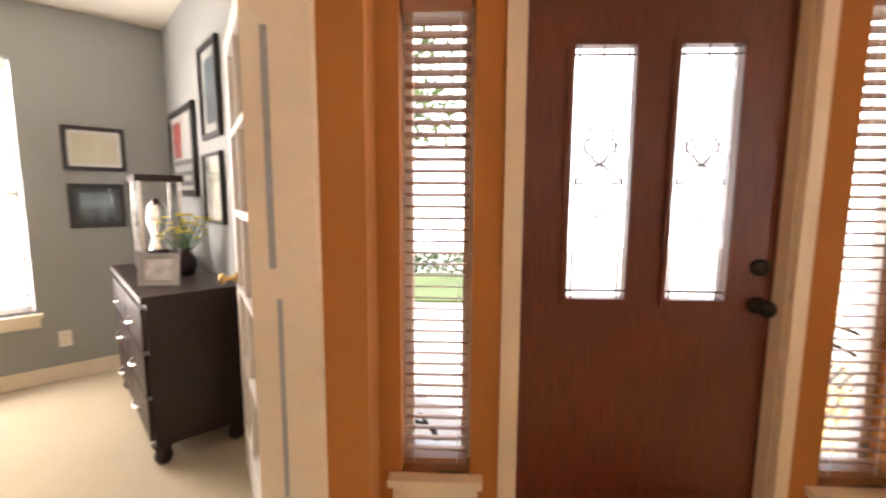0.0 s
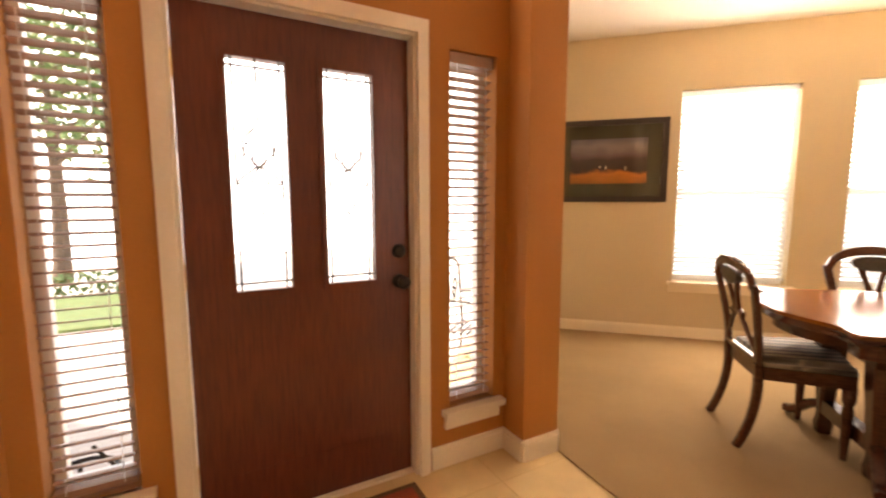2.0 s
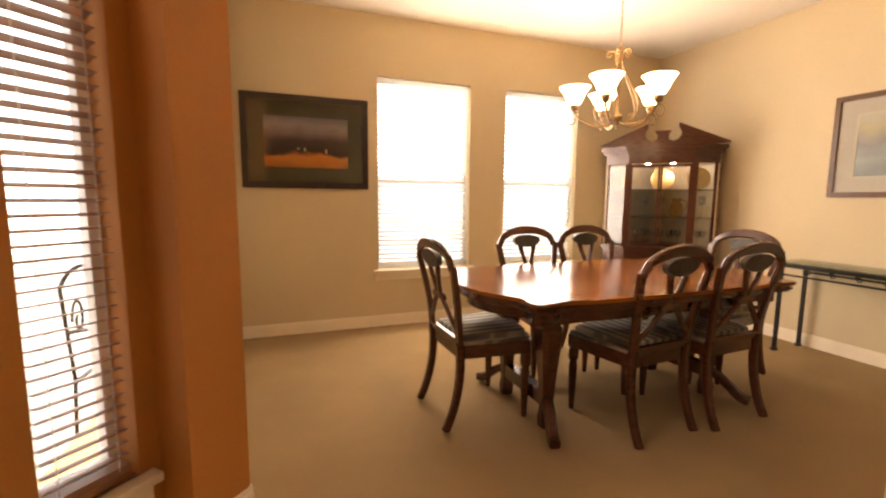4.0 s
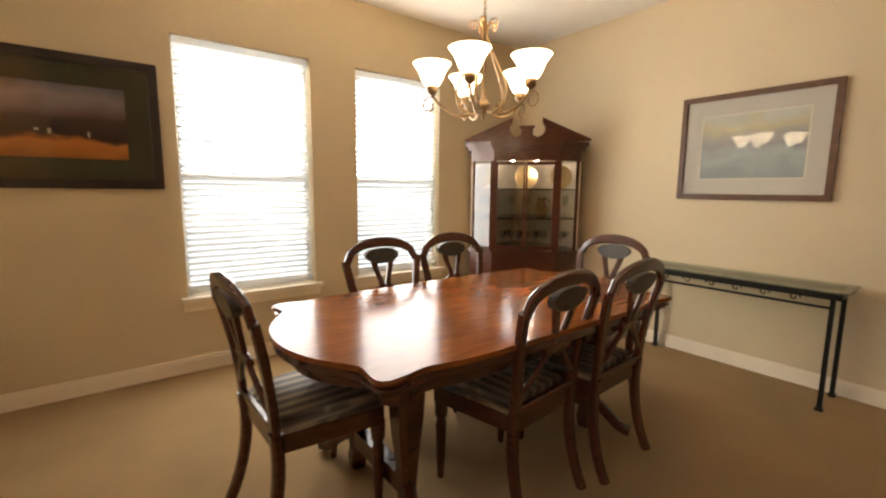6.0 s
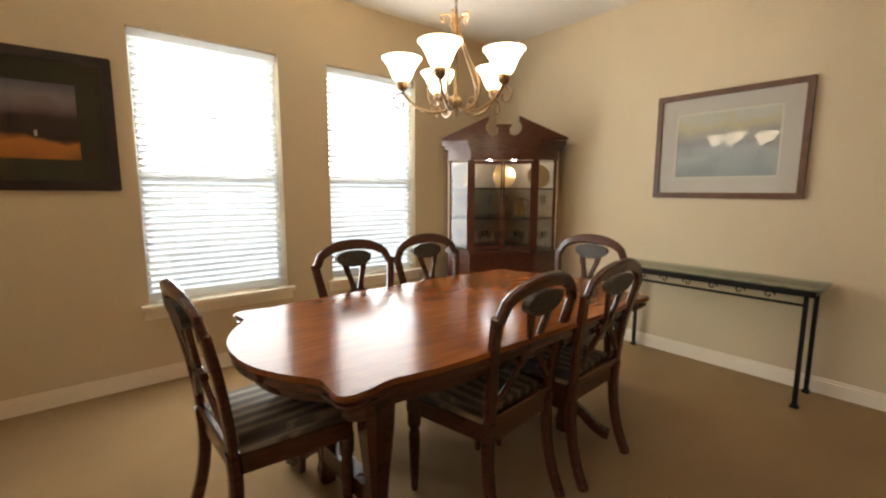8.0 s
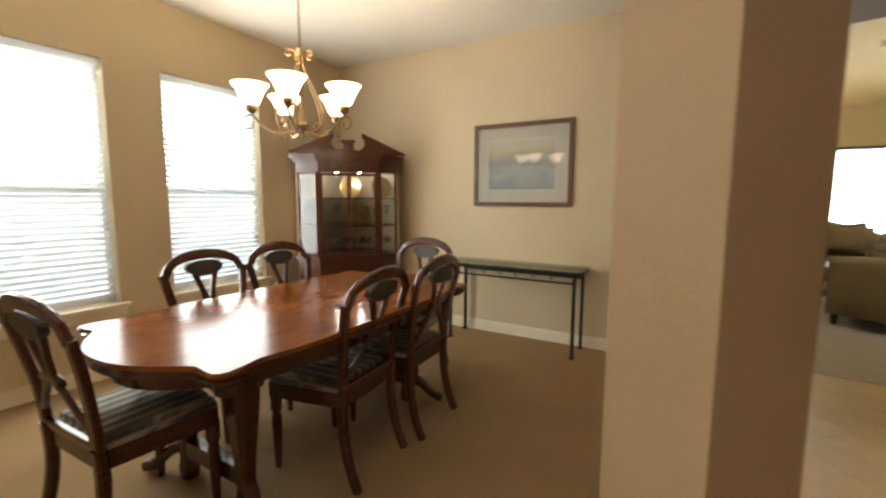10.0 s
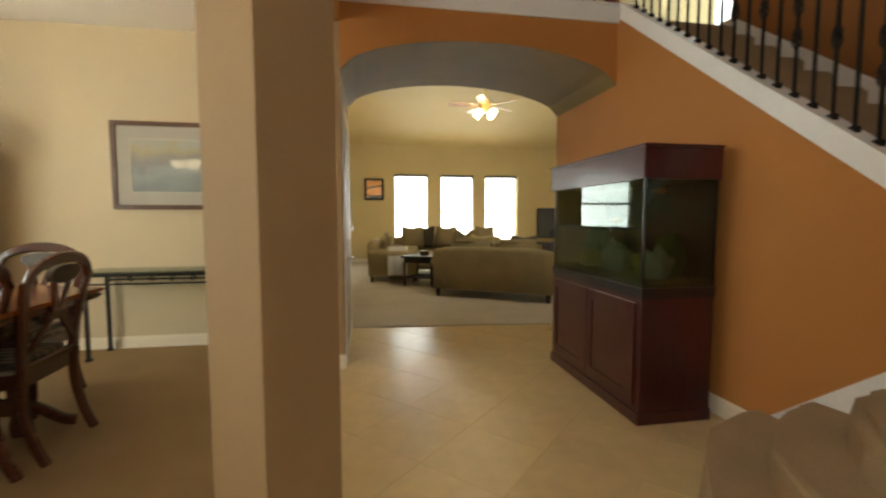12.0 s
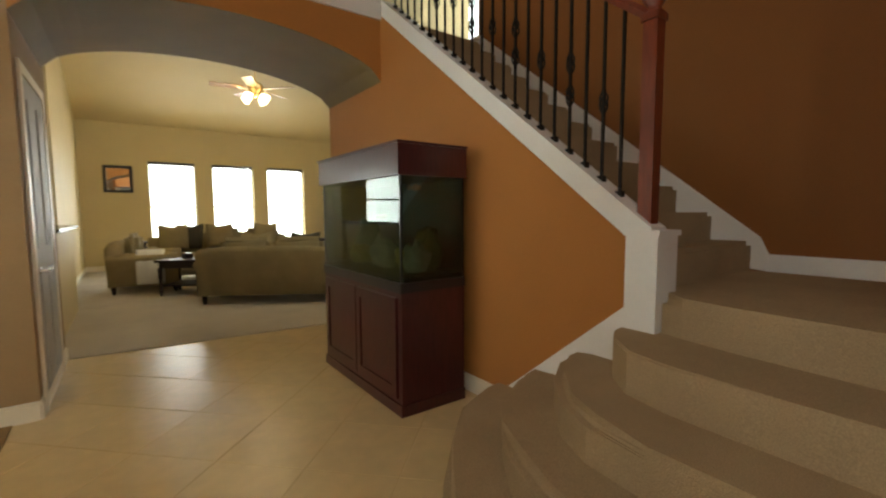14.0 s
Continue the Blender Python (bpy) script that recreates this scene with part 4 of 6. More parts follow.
for i in range(26):
    z = 0.54 + i * 0.030
    ring = [(0.008 * math.cos(t), 0.0, z + 0.021 * math.sin(t)) if i % 2 else (0.0, 0.008 * math.cos(t), z + 0.021 * math.sin(t)) for t in [2 * math.pi * j / 10 for j in range(11)]]
    tube(bm, ring, 0.0022, 5)
part("chain", bm, BRONZE, chand)
bm = bmesh.new()
lathe(bm, [(0.0, (HD - cz) / CS - 0.045), (0.02, (HD - cz) / CS - 0.04), (0.06, (HD - cz) / CS - 0.02), (0.065, (HD - cz) / CS - 0.001)], 20)
part("canopy", bm, BRONZE, chand, smooth=True)

# corner china cabinet
CABM = Matrix(((0.7, 0.714, 0, 4.805), (-0.714, 0.7, 0, 4.485), (0, 0, 1, 0.008), (0, 0, 0, 1)))
cab = thing("china_cabinet", CABM, "mahogany corner china cabinet with glazed doors and broken pediment", "cabinet")
CAB = [(-0.30, 0.0), (0.30, 0.0), (0.52, 0.12), (0.52, 0.37), (0.06, 0.83), (-0.06, 0.83), (-0.52, 0.37), (-0.52, 0.12)]


def scaled(pts, g):
    return [(x * (1 + g / 0.52), y if y > 0.3 else y - g * 0.8) for x, y in pts]


bm = bmesh.new()
prism(bm, CAB, 0.09, 0.72)
part("lower_body", bm, MAHOGANY, cab, bevel=0.006)
bm = bmesh.new()
prism(bm, scaled(CAB, 0.02), 0.0, 0.09)
part("plinth", bm, MAHOGANY, cab, bevel=0.008)
bm = bmesh.new()
prism(bm, scaled(CAB, 0.022), 0.72, 0.755)
part("waist_molding", bm, MAHOGANY, cab, bevel=0.01)
for x0, x1 in ((-0.285, -0.005), (0.005, 0.285)):
    d = part("lower_door", (lambda b: (holed(b, x0, x1, 0.13, 0.69, -0.014, -0.0005, [(x0 + 0.05, x1 - 0.05, 0.19, 0.63)], ID), b)[1])(bmesh.new()), MAHOGANY, cab)
    bm = bmesh.new()
    lathe(bm, [(0.0, 0), (0.006, 0), (0.006, 0.012), (0.011, 0.018), (0.0, 0.024)], 10, pose(x1 - 0.02 if x0 < 0 else x0 + 0.02, -0.014, 0.45, 90))
    part("knob", bm, BRASS, d)
# posts of the glazed case
for x, y in ((-0.30, 0.012), (0.30, 0.012), (-0.505, 0.135), (0.505, 0.135)):
    bm = bmesh.new()
    box(bm, x - 0.028, x + 0.028, y - 0.012, y + 0.016, 0.755, 1.60)
    part("post", bm, MAHOGANY, cab, bevel=0.004)
bm = bmesh.new()
for a, b in ((CAB[2], CAB[3]), (CAB[3], CAB[4]), (CAB[4], CAB[5]), (CAB[5], CAB[6]), (CAB[6], CAB[7])):
    u = (Vector(b) - Vector(a)).normalized()
    n = Vector((-u.y, u.x)) * 0.015
    prism(bm, [a, b, (b[0] + n.x, b[1] + n.y), (a[0] + n.x, a[1] + n.y)], 0.755, 1.60)
part("back_panels", bm, mat("cabinet_lining", (0.55, 0.43, 0.28), 0.6, scale=20, amount=0.15), cab)
bm = bmesh.new()
prism(bm, CAB, 1.60, 1.70)
part("frieze", bm, MAHOGANY, cab)
bm = bmesh.new()
prism(bm, scaled(CAB, 0.03), 1.70, 1.735)
prism(bm, scaled(CAB, 0.055), 1.735, 1.775)
part("cornice", bm, MAHOGANY, cab, bevel=0.01)
for s in (-1, 1):
    bm = bmesh.new()
    prof = [(s * 0.57, 1.775), (s * 0.57, 1.79), (s * 0.135, 1.985), (s * 0.135, 1.945), (s * 0.160, 1.905), (s * 0.160, 1.865), (s * 0.135, 1.83), (s * 0.10, 1.815), (s * 0.10, 1.775)]
    sweep(bm, [[(x, y, z) for x, z in prof] for y in (-0.045, 0.02)])
    part("pediment", bm, MAHOGANY, cab, bevel=0.004)
bm = bmesh.new()
sweep(bm, [[(x, y, z) for x, z in ((-0.10, 1.775), (0.10, 1.775), (0.10, 1.81), (0.055, 1.83), (0.05, 1.88), (0.07, 1.90), (0.07, 1.915), (-0.07, 1.915), (-0.07, 1.90), (-0.05, 1.88), (-0.055, 1.83), (-0.10, 1.81))] for y in (-0.04, 0.02)])
part("pediment_plinth", bm, MAHOGANY, cab, bevel=0.003)
for z in (1.05, 1.33):
    bm = bmesh.new()
    prism(bm, [(x * 0.94, 0.03 + y * 0.93) for x, y in CAB], z, z + 0.014)
    part("shelf", bm, glass("shelf_glass", (0.45, 0.46, 0.40), 0.02), cab, "grey-green glass shelf")
for x0, x1 in ((-0.272, -0.003), (0.003, 0.272)):
    bm = bmesh.new()
    holed(bm, x0, x1, 0.765, 1.592, 0.0, 0.016, [(x0 + 0.016, x1 - 0.016, 0.795, 1.565)], ID)
    d = part("glazed_door", bm, MAHOGANY, cab)
    bm = bmesh.new()
    box(bm, x0 + 0.014, x1 - 0.014, 0.006, 0.009, 0.79, 1.57)
    part("pane", bm, CLEAR, d)
for s in (-1, 1):
    bm = bmesh.new()
    prism(bm, [(s * 0.325, 0.018), (s * 0.485, 0.115), (s * 0.485, 0.119), (s * 0.325, 0.022)], 0.78, 1.58)
    part("side_pane", bm, CLEAR, cab)
# two added point lamps without fixtures brighten the inside of the cabinet
for x, y in ((-0.12, 0.36), (0.12, 0.36)):
    w = CABM @ Vector((x, y, 1.57))
    point_lamp("cabinet_fill", w, 1.5, (1.0, 0.95, 0.88), 0.02)

# china and glassware
CHINA = mat("white_china", (0.84, 0.83, 0.81), 0.15, scale=30, amount=0.02, bump=0, coat=0.3)
CRYSTAL = glass("crystal", (0.93, 0.95, 0.95), 0.02)


def plate(m):
    t = thing("plate", m, "white china plate with a thin gold rim, displayed upright", "plate", "china in the cabinet")
    bm = bmesh.new()
    lathe(bm, [(0.0, 0.0), (0.07, 0.0), (0.075, 0.004), (0.112, 0.016), (0.115, 0.019), (0.110, 0.019), (0.073, 0.009), (0.0, 0.006)], 26)
    part("dish", bm, CHINA, t, smooth=True)
    bm = bmesh.new()
    lathe(bm, [(0.112, 0.0192), (0.117, 0.0198), (0.117, 0.0202), (0.112, 0.0198)], 26)
    part("gold_rim", bm, BRASS, t)
    return t


p0 = plate(CABM @ pose(-0.40, 0.24, 1.344 + 0.116, 78, 0, -25))
for x, y, r in ((0.03, 0.50, 0), (0.36, 0.34, 18)):
    copy_thing(p0, CABM @ pose(x, y, 1.344 + 0.116, 78, 0, r))


def goblet(m, tall):
    t = thing("goblet", m, "clear stemmed drinking glass on a cabinet shelf", "glass", "glassware in the cabinet")
    bm = bmesh.new()
    lathe(bm, [(0.0, 0.0), (0.032, 0.0), (0.030, 0.004), (0.005, 0.010), (0.004, tall * 0.5), (0.012, tall * 0.55), (0.030, tall * 0.68), (0.034, tall * 0.82), (0.030, tall), (0.028, tall), (0.031, tall * 0.82), (0.027, tall * 0.70), (0.0, tall * 0.58)], 14)
    part("bowl_and_stem", bm, CRYSTAL, t, smooth=True)
    return t


g0 = goblet(CABM @ pose(-0.20, 0.16, 0.755), 0.17)
for x, y in ((-0.12, 0.2), (-0.04, 0.16), (0.04, 0.2), (0.12, 0.16), (0.20, 0.2), (-0.4, 0.22), (0.38, 0.2), (0.43, 0.27), (-0.16, 0.34), (0.0, 0.34), (0.16, 0.34)):
    copy_thing(g0, CABM @ pose(x, y, 0.755))
g1 = goblet(CABM @ pose(-0.42, 0.25, 1.064), 0.21)
for x, y in ((-0.37, 0.2), (-0.12, 0.3), (0.03, 0.26), (0.40, 0.22)):
    copy_thing(g1, CABM @ pose(x, y, 1.064))
t = thing("pitcher", CABM @ pose(0.18, 0.33, 1.064), "amber glass pitcher on a cabinet shelf", "pitcher")
bm = bmesh.new()
lathe(bm, [(0.0, 0.0), (0.05, 0.0), (0.065, 0.05), (0.06, 0.11), (0.04, 0.15), (0.048, 0.19), (0.044, 0.19), (0.036, 0.15), (0.055, 0.11), (0.0, 0.01)], 18)
part("jug", bm, glass("amber_glass", (0.9, 0.75, 0.42), 0.05), t, smooth=True)
bm = bmesh.new()
tube(bm, bez((0.045, 0, 0.17), (0.11, 0, 0.18), (0.10, 0, 0.08), (0.06, 0, 0.06), 10), 0.006, 6)
part("handle", bm, glass("amber_glass"), t)

# console table
con = thing("console_table", pose(5.215, 2.855, 0.008), "black wrought iron console table with a glass top", "table")
for s in (-1, 1):
    for q in (-1, 1):
        bm = bmesh.new()
        x, y = q * 0.155, s * 0.585
        box(bm, x - 0.012, x + 0.012, y - 0.012, y + 0.012, 0.012, 0.725)
        box(bm, x - 0.019, x + 0.019, y - 0.019, y + 0.019, 0.0, 0.02)
        part("leg", bm, IRON, con, bevel=0.002)
for q in (-1, 1):
    bm = bmesh.new()
    box(bm, q * 0.165 - 0.014, q * 0.165 + 0.014, -0.63, 0.63, 0.705, 0.735)
    part("top_rail", bm, IRON, con, bevel=0.002)
    bm = bmesh.new()
    box(bm, q * 0.155 - 0.007, q * 0.155 + 0.007, -0.585, 0.585, 0.635, 0.65)
    part("lower_rail", bm, IRON, con)
    for k in range(6):
        bm = bmesh.new()
        yc = -0.40 + k * 0.16
        s = -1 if k < 3 else 1
        tube(bm, [(q * 0.155, yc + s * (0.032 - 0.0018 * i) * math.cos(i * 0.45), 0.678 + (0.026 - 0.0014 * i) * math.sin(i * 0.45)) for i in range(17)], 0.0045, 6)
        part("scroll", bm, IRON, con)
for s in (-1, 1):
    bm = bmesh.new()
    box(bm, -0.165, 0.165, s * 0.615 - 0.014, s * 0.615 + 0.014, 0.705, 0.735)
    part("end_rail", bm, IRON, con, bevel=0.002)
bm = bmesh.new()
box(bm, -0.185, 0.185, -0.65, 0.65, 0.7355, 0.746)
part("glass_top", bm, glass("green_edged_glass", (0.72, 0.82, 0.76), 0.02), con, "thick pale green glass top")


# framed pictures
def painting(name, stops, horizon_noise=0.12, scale=3.0, rough=0.4):
    m = bpy.data.materials.new(name)
    m.use_nodes = True
    nt = m.node_tree
    p = nt.nodes["Principled BSDF"]
    p.inputs["Roughness"].default_value = rough
    tc = nt.nodes.new("ShaderNodeTexCoord")
    sep = nt.nodes.new("ShaderNodeSeparateXYZ")
    n = nt.nodes.new("ShaderNodeTexNoise")
    n.inputs["Scale"].default_value, n.inputs["Detail"].default_value = scale, 6
    mul = nt.nodes.new("ShaderNodeMath")
    mul.operation = "MULTIPLY_ADD"
    mul.inputs[1].default_value = horizon_noise * 2
    r = nt.nodes.new("ShaderNodeValToRGB")
    nt.links.new(tc.outputs["Generated"], sep.inputs[0])
    nt.links.new(tc.outputs["Generated"], n.inputs[0])
    nt.links.new(n.outputs[0], mul.inputs[0])
    nt.links.new(sep.outputs[2], mul.inputs[2])
    sub = nt.nodes.new("ShaderNodeMath")
    sub.operation = "SUBTRACT"
    sub.inputs[1].default_value = horizon_noise
    nt.links.new(mul.outputs[0], sub.inputs[0])
    nt.links.new(sub.outputs[0], r.inputs[0])
    e = r.color_ramp.elements
    while len(e) > 2:
        e.remove(e[1])
    e[0].position, e[0].color = stops[0][0], (*stops[0][1], 1)
    e[1].position, e[1].color = stops[-1][0], (*stops[-1][1], 1)
    for pos, col in stops[1:-1]:
        k = e.new(pos)
        k.color = (*col, 1)
    nt.links.new(r.outputs[0], p.inputs["Base Color"])
    return m


def picture(m, w, h, frame_w, mat_w, frame_mat, mat_mat, art, label, name="framed_picture", fillet=None, glazed=True):
    """Hangs in its own x-z plane, its face towards -y, its back at y = 0; origin at its centre."""
    t = thing(name, m, label, "picture")
    bm = bmesh.new()
    holed(bm, -w / 2, w / 2, -h / 2, h / 2, -0.028, -0.001, [(-w / 2 + frame_w, w / 2 - frame_w, -h / 2 + frame_w, h / 2 - frame_w)], ID)
    part("frame", bm, frame_mat, t, bevel=0.005)
    a, b = w / 2 - frame_w, h / 2 - frame_w
    bm = bmesh.new()
    holed(bm, -a, a, -b, b, -0.014, -0.010, [(-a + mat_w, a - mat_w, -b + mat_w, b - mat_w)], ID)
    part("mat", bm, mat_mat, t)
    if fillet:
        bm = bmesh.new()
        holed(bm, -a + mat_w - 0.006, a - mat_w + 0.006, -b + mat_w - 0.006, b - mat_w + 0.006, -0.0155, -0.0142, [(-a + mat_w + 0.003, a - mat_w - 0.003, -b + mat_w + 0.003, b - mat_w - 0.003)], ID)
        part("fillet", bm, fillet, t)
    bm = bmesh.new()
    box(bm, -a + mat_w * 0.5, a - mat_w * 0.5, -0.009, -0.006, -b + mat_w * 0.5, b - mat_w * 0.5)
    part("print", bm, art, t)
    if glazed:
        bm = bmesh.new()
        box(bm, -a, a, -0.019, -0.017, -b, b)
        g = part("glazing", bm, CLEAR, t)
        g.visible_shadow = False
    return t


ART1 = painting("dusk_landscape", [(0.0, (0.07, 0.05, 0.01)), (0.10, (0.30, 0.11, 0.012)), (0.27, (0.58, 0.20, 0.04)), (0.33, (0.035, 0.022, 0.018)), (0.52, (0.05, 0.035, 0.035)), (0.63, (0.16, 0.11, 0.11)), (0.75, (0.26, 0.22, 0.22)), (0.88, (0.14, 0.13, 0.16)), (1.0, (0.07, 0.07, 0.10))], 0.15, 4.2)
ART2 = painting("hazy_landscape", [(0.0, (0.22, 0.24, 0.23)), (0.2, (0.26, 0.29, 0.28)), (0.35, (0.36, 0.38, 0.36)), (0.5, (0.28, 0.27, 0.26)), (0.65, (0.38, 0.34, 0.28)), (0.78, (0.50, 0.42, 0.24)), (0.9, (0.48, 0.47, 0.40)), (1.0, (0.56, 0.55, 0.48))], 0.3, 3.4)
BLACKFRAME = mat("black_frame", (0.022, 0.014, 0.012), 0.35, scale=30, amount=0.3)
WALNUT = mat("walnut_frame", (0.10, 0.045, 0.022), 0.35, scale=20, amount=0.35, coat=0.2)
GREENMAT = mat("dark_green_mat", (0.045, 0.050, 0.030), 0.8, scale=200, amount=0.1)
CREAMMAT = mat("grey_cream_mat", (0.50, 0.45, 0.38), 0.85, scale=200, amount=0.05)
PALE = mat("pale_fillet", (0.62, 0.56, 0.42), 0.6)
pic = picture(pose(1.465, YN, 1.713), 1.06, 0.79, 0.055, 0.125, BLACKFRAME, GREENMAT, ART1, "black framed dusk landscape print with a dark green mat")
# a pale house shape and small figures of cattle in the print
bm = bmesh.new()
for x, z, w, h in ((-0.02, -0.06, 0.016, 0.03), (0.16, -0.07, 0.013, 0.035), (-0.075, -0.055, 0.02, 0.014)):
    box(bm, x - w / 2, x + w / 2, -0.0096, -0.0092, z - h / 2, z + h / 2)
part("light_marks", bm, PALE, pic)
picture(pose(XE, 2.89, 1.668, 0, 0, -90), 0.975, 0.785, 0.042, 0.115, WALNUT, CREAMMAT, ART2, "walnut framed hazy landscape print with a pale mat", fillet=PALE)

# ---- hall: aquarium ----
AQX0, AQX1, AQY0, AQY1 = 3.295, 4.475, -0.855, -0.39
aq = thing("aquarium", pose((AQX0 + AQX1) / 2, (AQY0 + AQY1) / 2, 0.0), "tall dark cherry aquarium with cabinet stand and canopy", "aquarium")
hw, hd = (AQX1 - AQX0) / 2, (AQY1 - AQY0) / 2
bm = bmesh.new()
box(bm, -hw, hw, -hd, hd, 0.07, 0.74)
part("stand", bm, CHERRY, aq, bevel=0.004)
bm = bmesh.new()
box(bm, -hw - 0.012, hw + 0.012, -hd, hd + 0.012, 0.0, 0.07)
part("plinth", bm, CHERRY, aq, bevel=0.006)
for x0, x1 in ((-hw + 0.04, -0.004), (0.004, hw - 0.04)):
    bm = bmesh.new()
    holed(bm, x0, x1, 0.10, 0.71, hd + 0.0005, hd + 0.018, [(x0 + 0.06, x1 - 0.06, 0.17, 0.64)], ID)
    box(bm, x0 + 0.055, x1 - 0.055, hd + 0.0005, hd + 0.008, 0.165, 0.645)
    part("door", bm, CHERRY, aq, bevel=0.003)
bm = bmesh.new()
box(bm, -hw - 0.008, hw + 0.008, -hd, hd + 0.008, 0.74, 0.80)
part("bottom_trim", bm, mat("black_trim", (0.012, 0.010, 0.012), 0.3), aq, bevel=0.004)
for x0, x1, y0, y1 in ((-hw, hw, hd - 0.010, hd), (-hw, -hw + 0.010, -hd, hd - 0.010), (hw - 0.010, hw, -hd, hd - 0.010)):
    bm = bmesh.new()
    box(bm, x0, x1, y0, y1, 0.80, 1.43)
    # the tint stands in for water and the unlit inside of the tank
    part("tank_glass", bm, glass("aquarium_glass", (0.53, 0.62, 0.56), 0.0), aq, "tank glass tinted green to darken the inside")
bm = bmesh.new()
box(bm, -hw + 0.005, hw - 0.005, -hd, -hd + 0.012, 0.80, 1.43)
part("back_pane", bm, mat("black_backing", (0.008, 0.010, 0.012), 0.4), aq)
for x0 in (-hw, hw - 0.012):
    bm = bmesh.new()
    box(bm, x0, x0 + 0.012, hd - 0.012, hd + 0.001, 0.80, 1.43)
    part("corner_seal", bm, mat("black_trim"), aq)
bm = bmesh.new()
box(bm, -hw - 0.025, hw + 0.025, -hd, hd + 0.025, 1.42, 1.595)
part("canopy", bm, CHERRY, aq, bevel=0.005)
bm = bmesh.new()
box(bm, -hw - 0.035, hw + 0.035, -hd, hd + 0.035, 1.595, 1.61)
part("canopy_lid", bm, CHERRY, aq, bevel=0.004)
# gravel bed, corals, fish
bm = bmesh.new()
gx, gy = 16, 7
grid = [[bm.verts.new((-hw + 0.012 + (2 * hw - 0.024) * i / gx, -hd + 0.014 + (2 * hd - 0.028) * j / gy, 0.83 + 0.03 * noise.noise(Vector((i * 0.6, j * 0.6, 0))))) for j in range(gy + 1)] for i in range(gx + 1)]
for i in range(gx):
    for j in range(gy):
        bm.faces.new((grid[i][j], grid[i + 1][j], grid[i + 1][j + 1], grid[i][j + 1]))
part("gravel_bed", bm, mat("gravel", (0.20, 0.17, 0.12), 0.8, scale=120, amount=0.5, bump=0.8), aq)
rnd = random.Random(5)
CORAL = [mat("pale_coral", (0.50, 0.46, 0.36), 0.8, scale=60, amount=0.3, bump=0.8), mat("yellow_coral", (0.46, 0.36, 0.10), 0.8, scale=60, amount=0.3, bump=0.8), mat("green_plant", (0.05, 0.13, 0.04), 0.6, scale=60, amount=0.4, bump=0.4)]


def coral(m, r, h, material, label, seed):
    t = thing("coral", m, label, "coral", "decor in the aquarium")
    bm = bmesh.new()
    bmesh.ops.create_icosphere(bm, subdivisions=3, radius=1.0)
    for v in bm.verts:
        k = 1 + 0.45 * noise.noise(v.co * 2.2 + Vector((seed, 0, 0))) + 0.2 * noise.noise(v.co * 5 + Vector((0, seed, 0)))
        v.co = Vector((v.co.x * r * k, v.co.y * r * k, (v.co.z + 0.8) * h * 0.5 * k))
    part("coral_mass", bm, material, t, smooth=True)
    return t


ax, ay = (AQX0 + AQX1) / 2, (AQY0 + AQY1) / 2
for x, y, r, h, k, lab in ((-0.42, 0.02, 0.085, 0.20, 0, "pale branching coral rock"), (-0.25, -0.05, 0.10, 0.17, 1, "yellowish coral rock"), (-0.08, 0.05, 0.07, 0.20, 0, "pale coral rock with holes"), (0.12, -0.04, 0.10, 0.22, 0, "large pale coral rock"), (0.33, 0.03, 0.09, 0.15, 1, "yellowish coral rock"), (-0.35, -0.12, 0.09, 0.30, 2, "dark green leafy plant"), (0.45, -0.08, 0.09, 0.34, 2, "dark green leafy plant")):
    coral(pose(ax + x, ay + y, 0.82), r, h, CORAL[k], lab + " on the tank gravel", x * 9)
for x, y, z in ((-0.47, 0.05, 1.36), (0.02, 0.02, 1.18)):
    t = thing("fish", pose(ax + x, ay + y, z, 0, 0, 15), "small orange fish in the tank", "fish")
    bm = bmesh.new()
    sweep(bm, [[(xx, 0.009 * s * math.cos(a), 0.022 * s * math.sin(a)) for a in [2 * math.pi * i / 8 for i in range(8)]] for xx, s in ((-0.045, 0.15), (-0.03, 0.7), (0.0, 1.0), (0.025, 0.6), (0.04, 0.2), (0.055, 0.75), (0.06, 0.7))])
    part("fish_body", bm, mat("orange_scales", (0.55, 0.17, 0.02), 0.4), t, smooth=True)

# hall door in the north wall
hall_door = thing("door_2", pose(5.10, YH1 - 0.001, 0), "white panelled hall door with a lever handle", "door")
hall_door["kind"] = "structure"
# white door paint greyed, putting the hall's shade into the colour
DW = mat("shaded_white_door", (0.44, 0.44, 0.42), 0.6, spec=0.25, scale=40, amount=0.03, bump=0.02)
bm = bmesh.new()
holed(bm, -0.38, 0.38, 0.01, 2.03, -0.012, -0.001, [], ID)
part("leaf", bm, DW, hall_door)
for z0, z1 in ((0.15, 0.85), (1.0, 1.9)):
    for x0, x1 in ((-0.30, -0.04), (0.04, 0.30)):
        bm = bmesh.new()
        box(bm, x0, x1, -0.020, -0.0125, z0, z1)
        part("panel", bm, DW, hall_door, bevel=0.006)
bm = bmesh.new()
lathe(bm, [(0.0, 0), (0.026, 0), (0.026, 0.008), (0.010, 0.012), (0.010, 0.05), (0.0, 0.05)], 14, pose(-0.31, -0.012, 0.86, 90))
tube(bm, [(-0.31, -0.055, 0.86), (-0.25, -0.06, 0.862), (-0.19, -0.058, 0.858)], 0.008, 8)
part("lever_handle", bm, mat("satin_nickel", (0.7, 0.68, 0.64), 0.25, metal=1.0), hall_door)
bm = bmesh.new()
for x0, x1 in ((-0.45, -0.382), (0.382, 0.45)):
    box(bm, x0, x1, -0.018, -0.001, 0, 2.035)
box(bm, -0.45, 0.45, -0.018, -0.001, 2.036, 2.10)
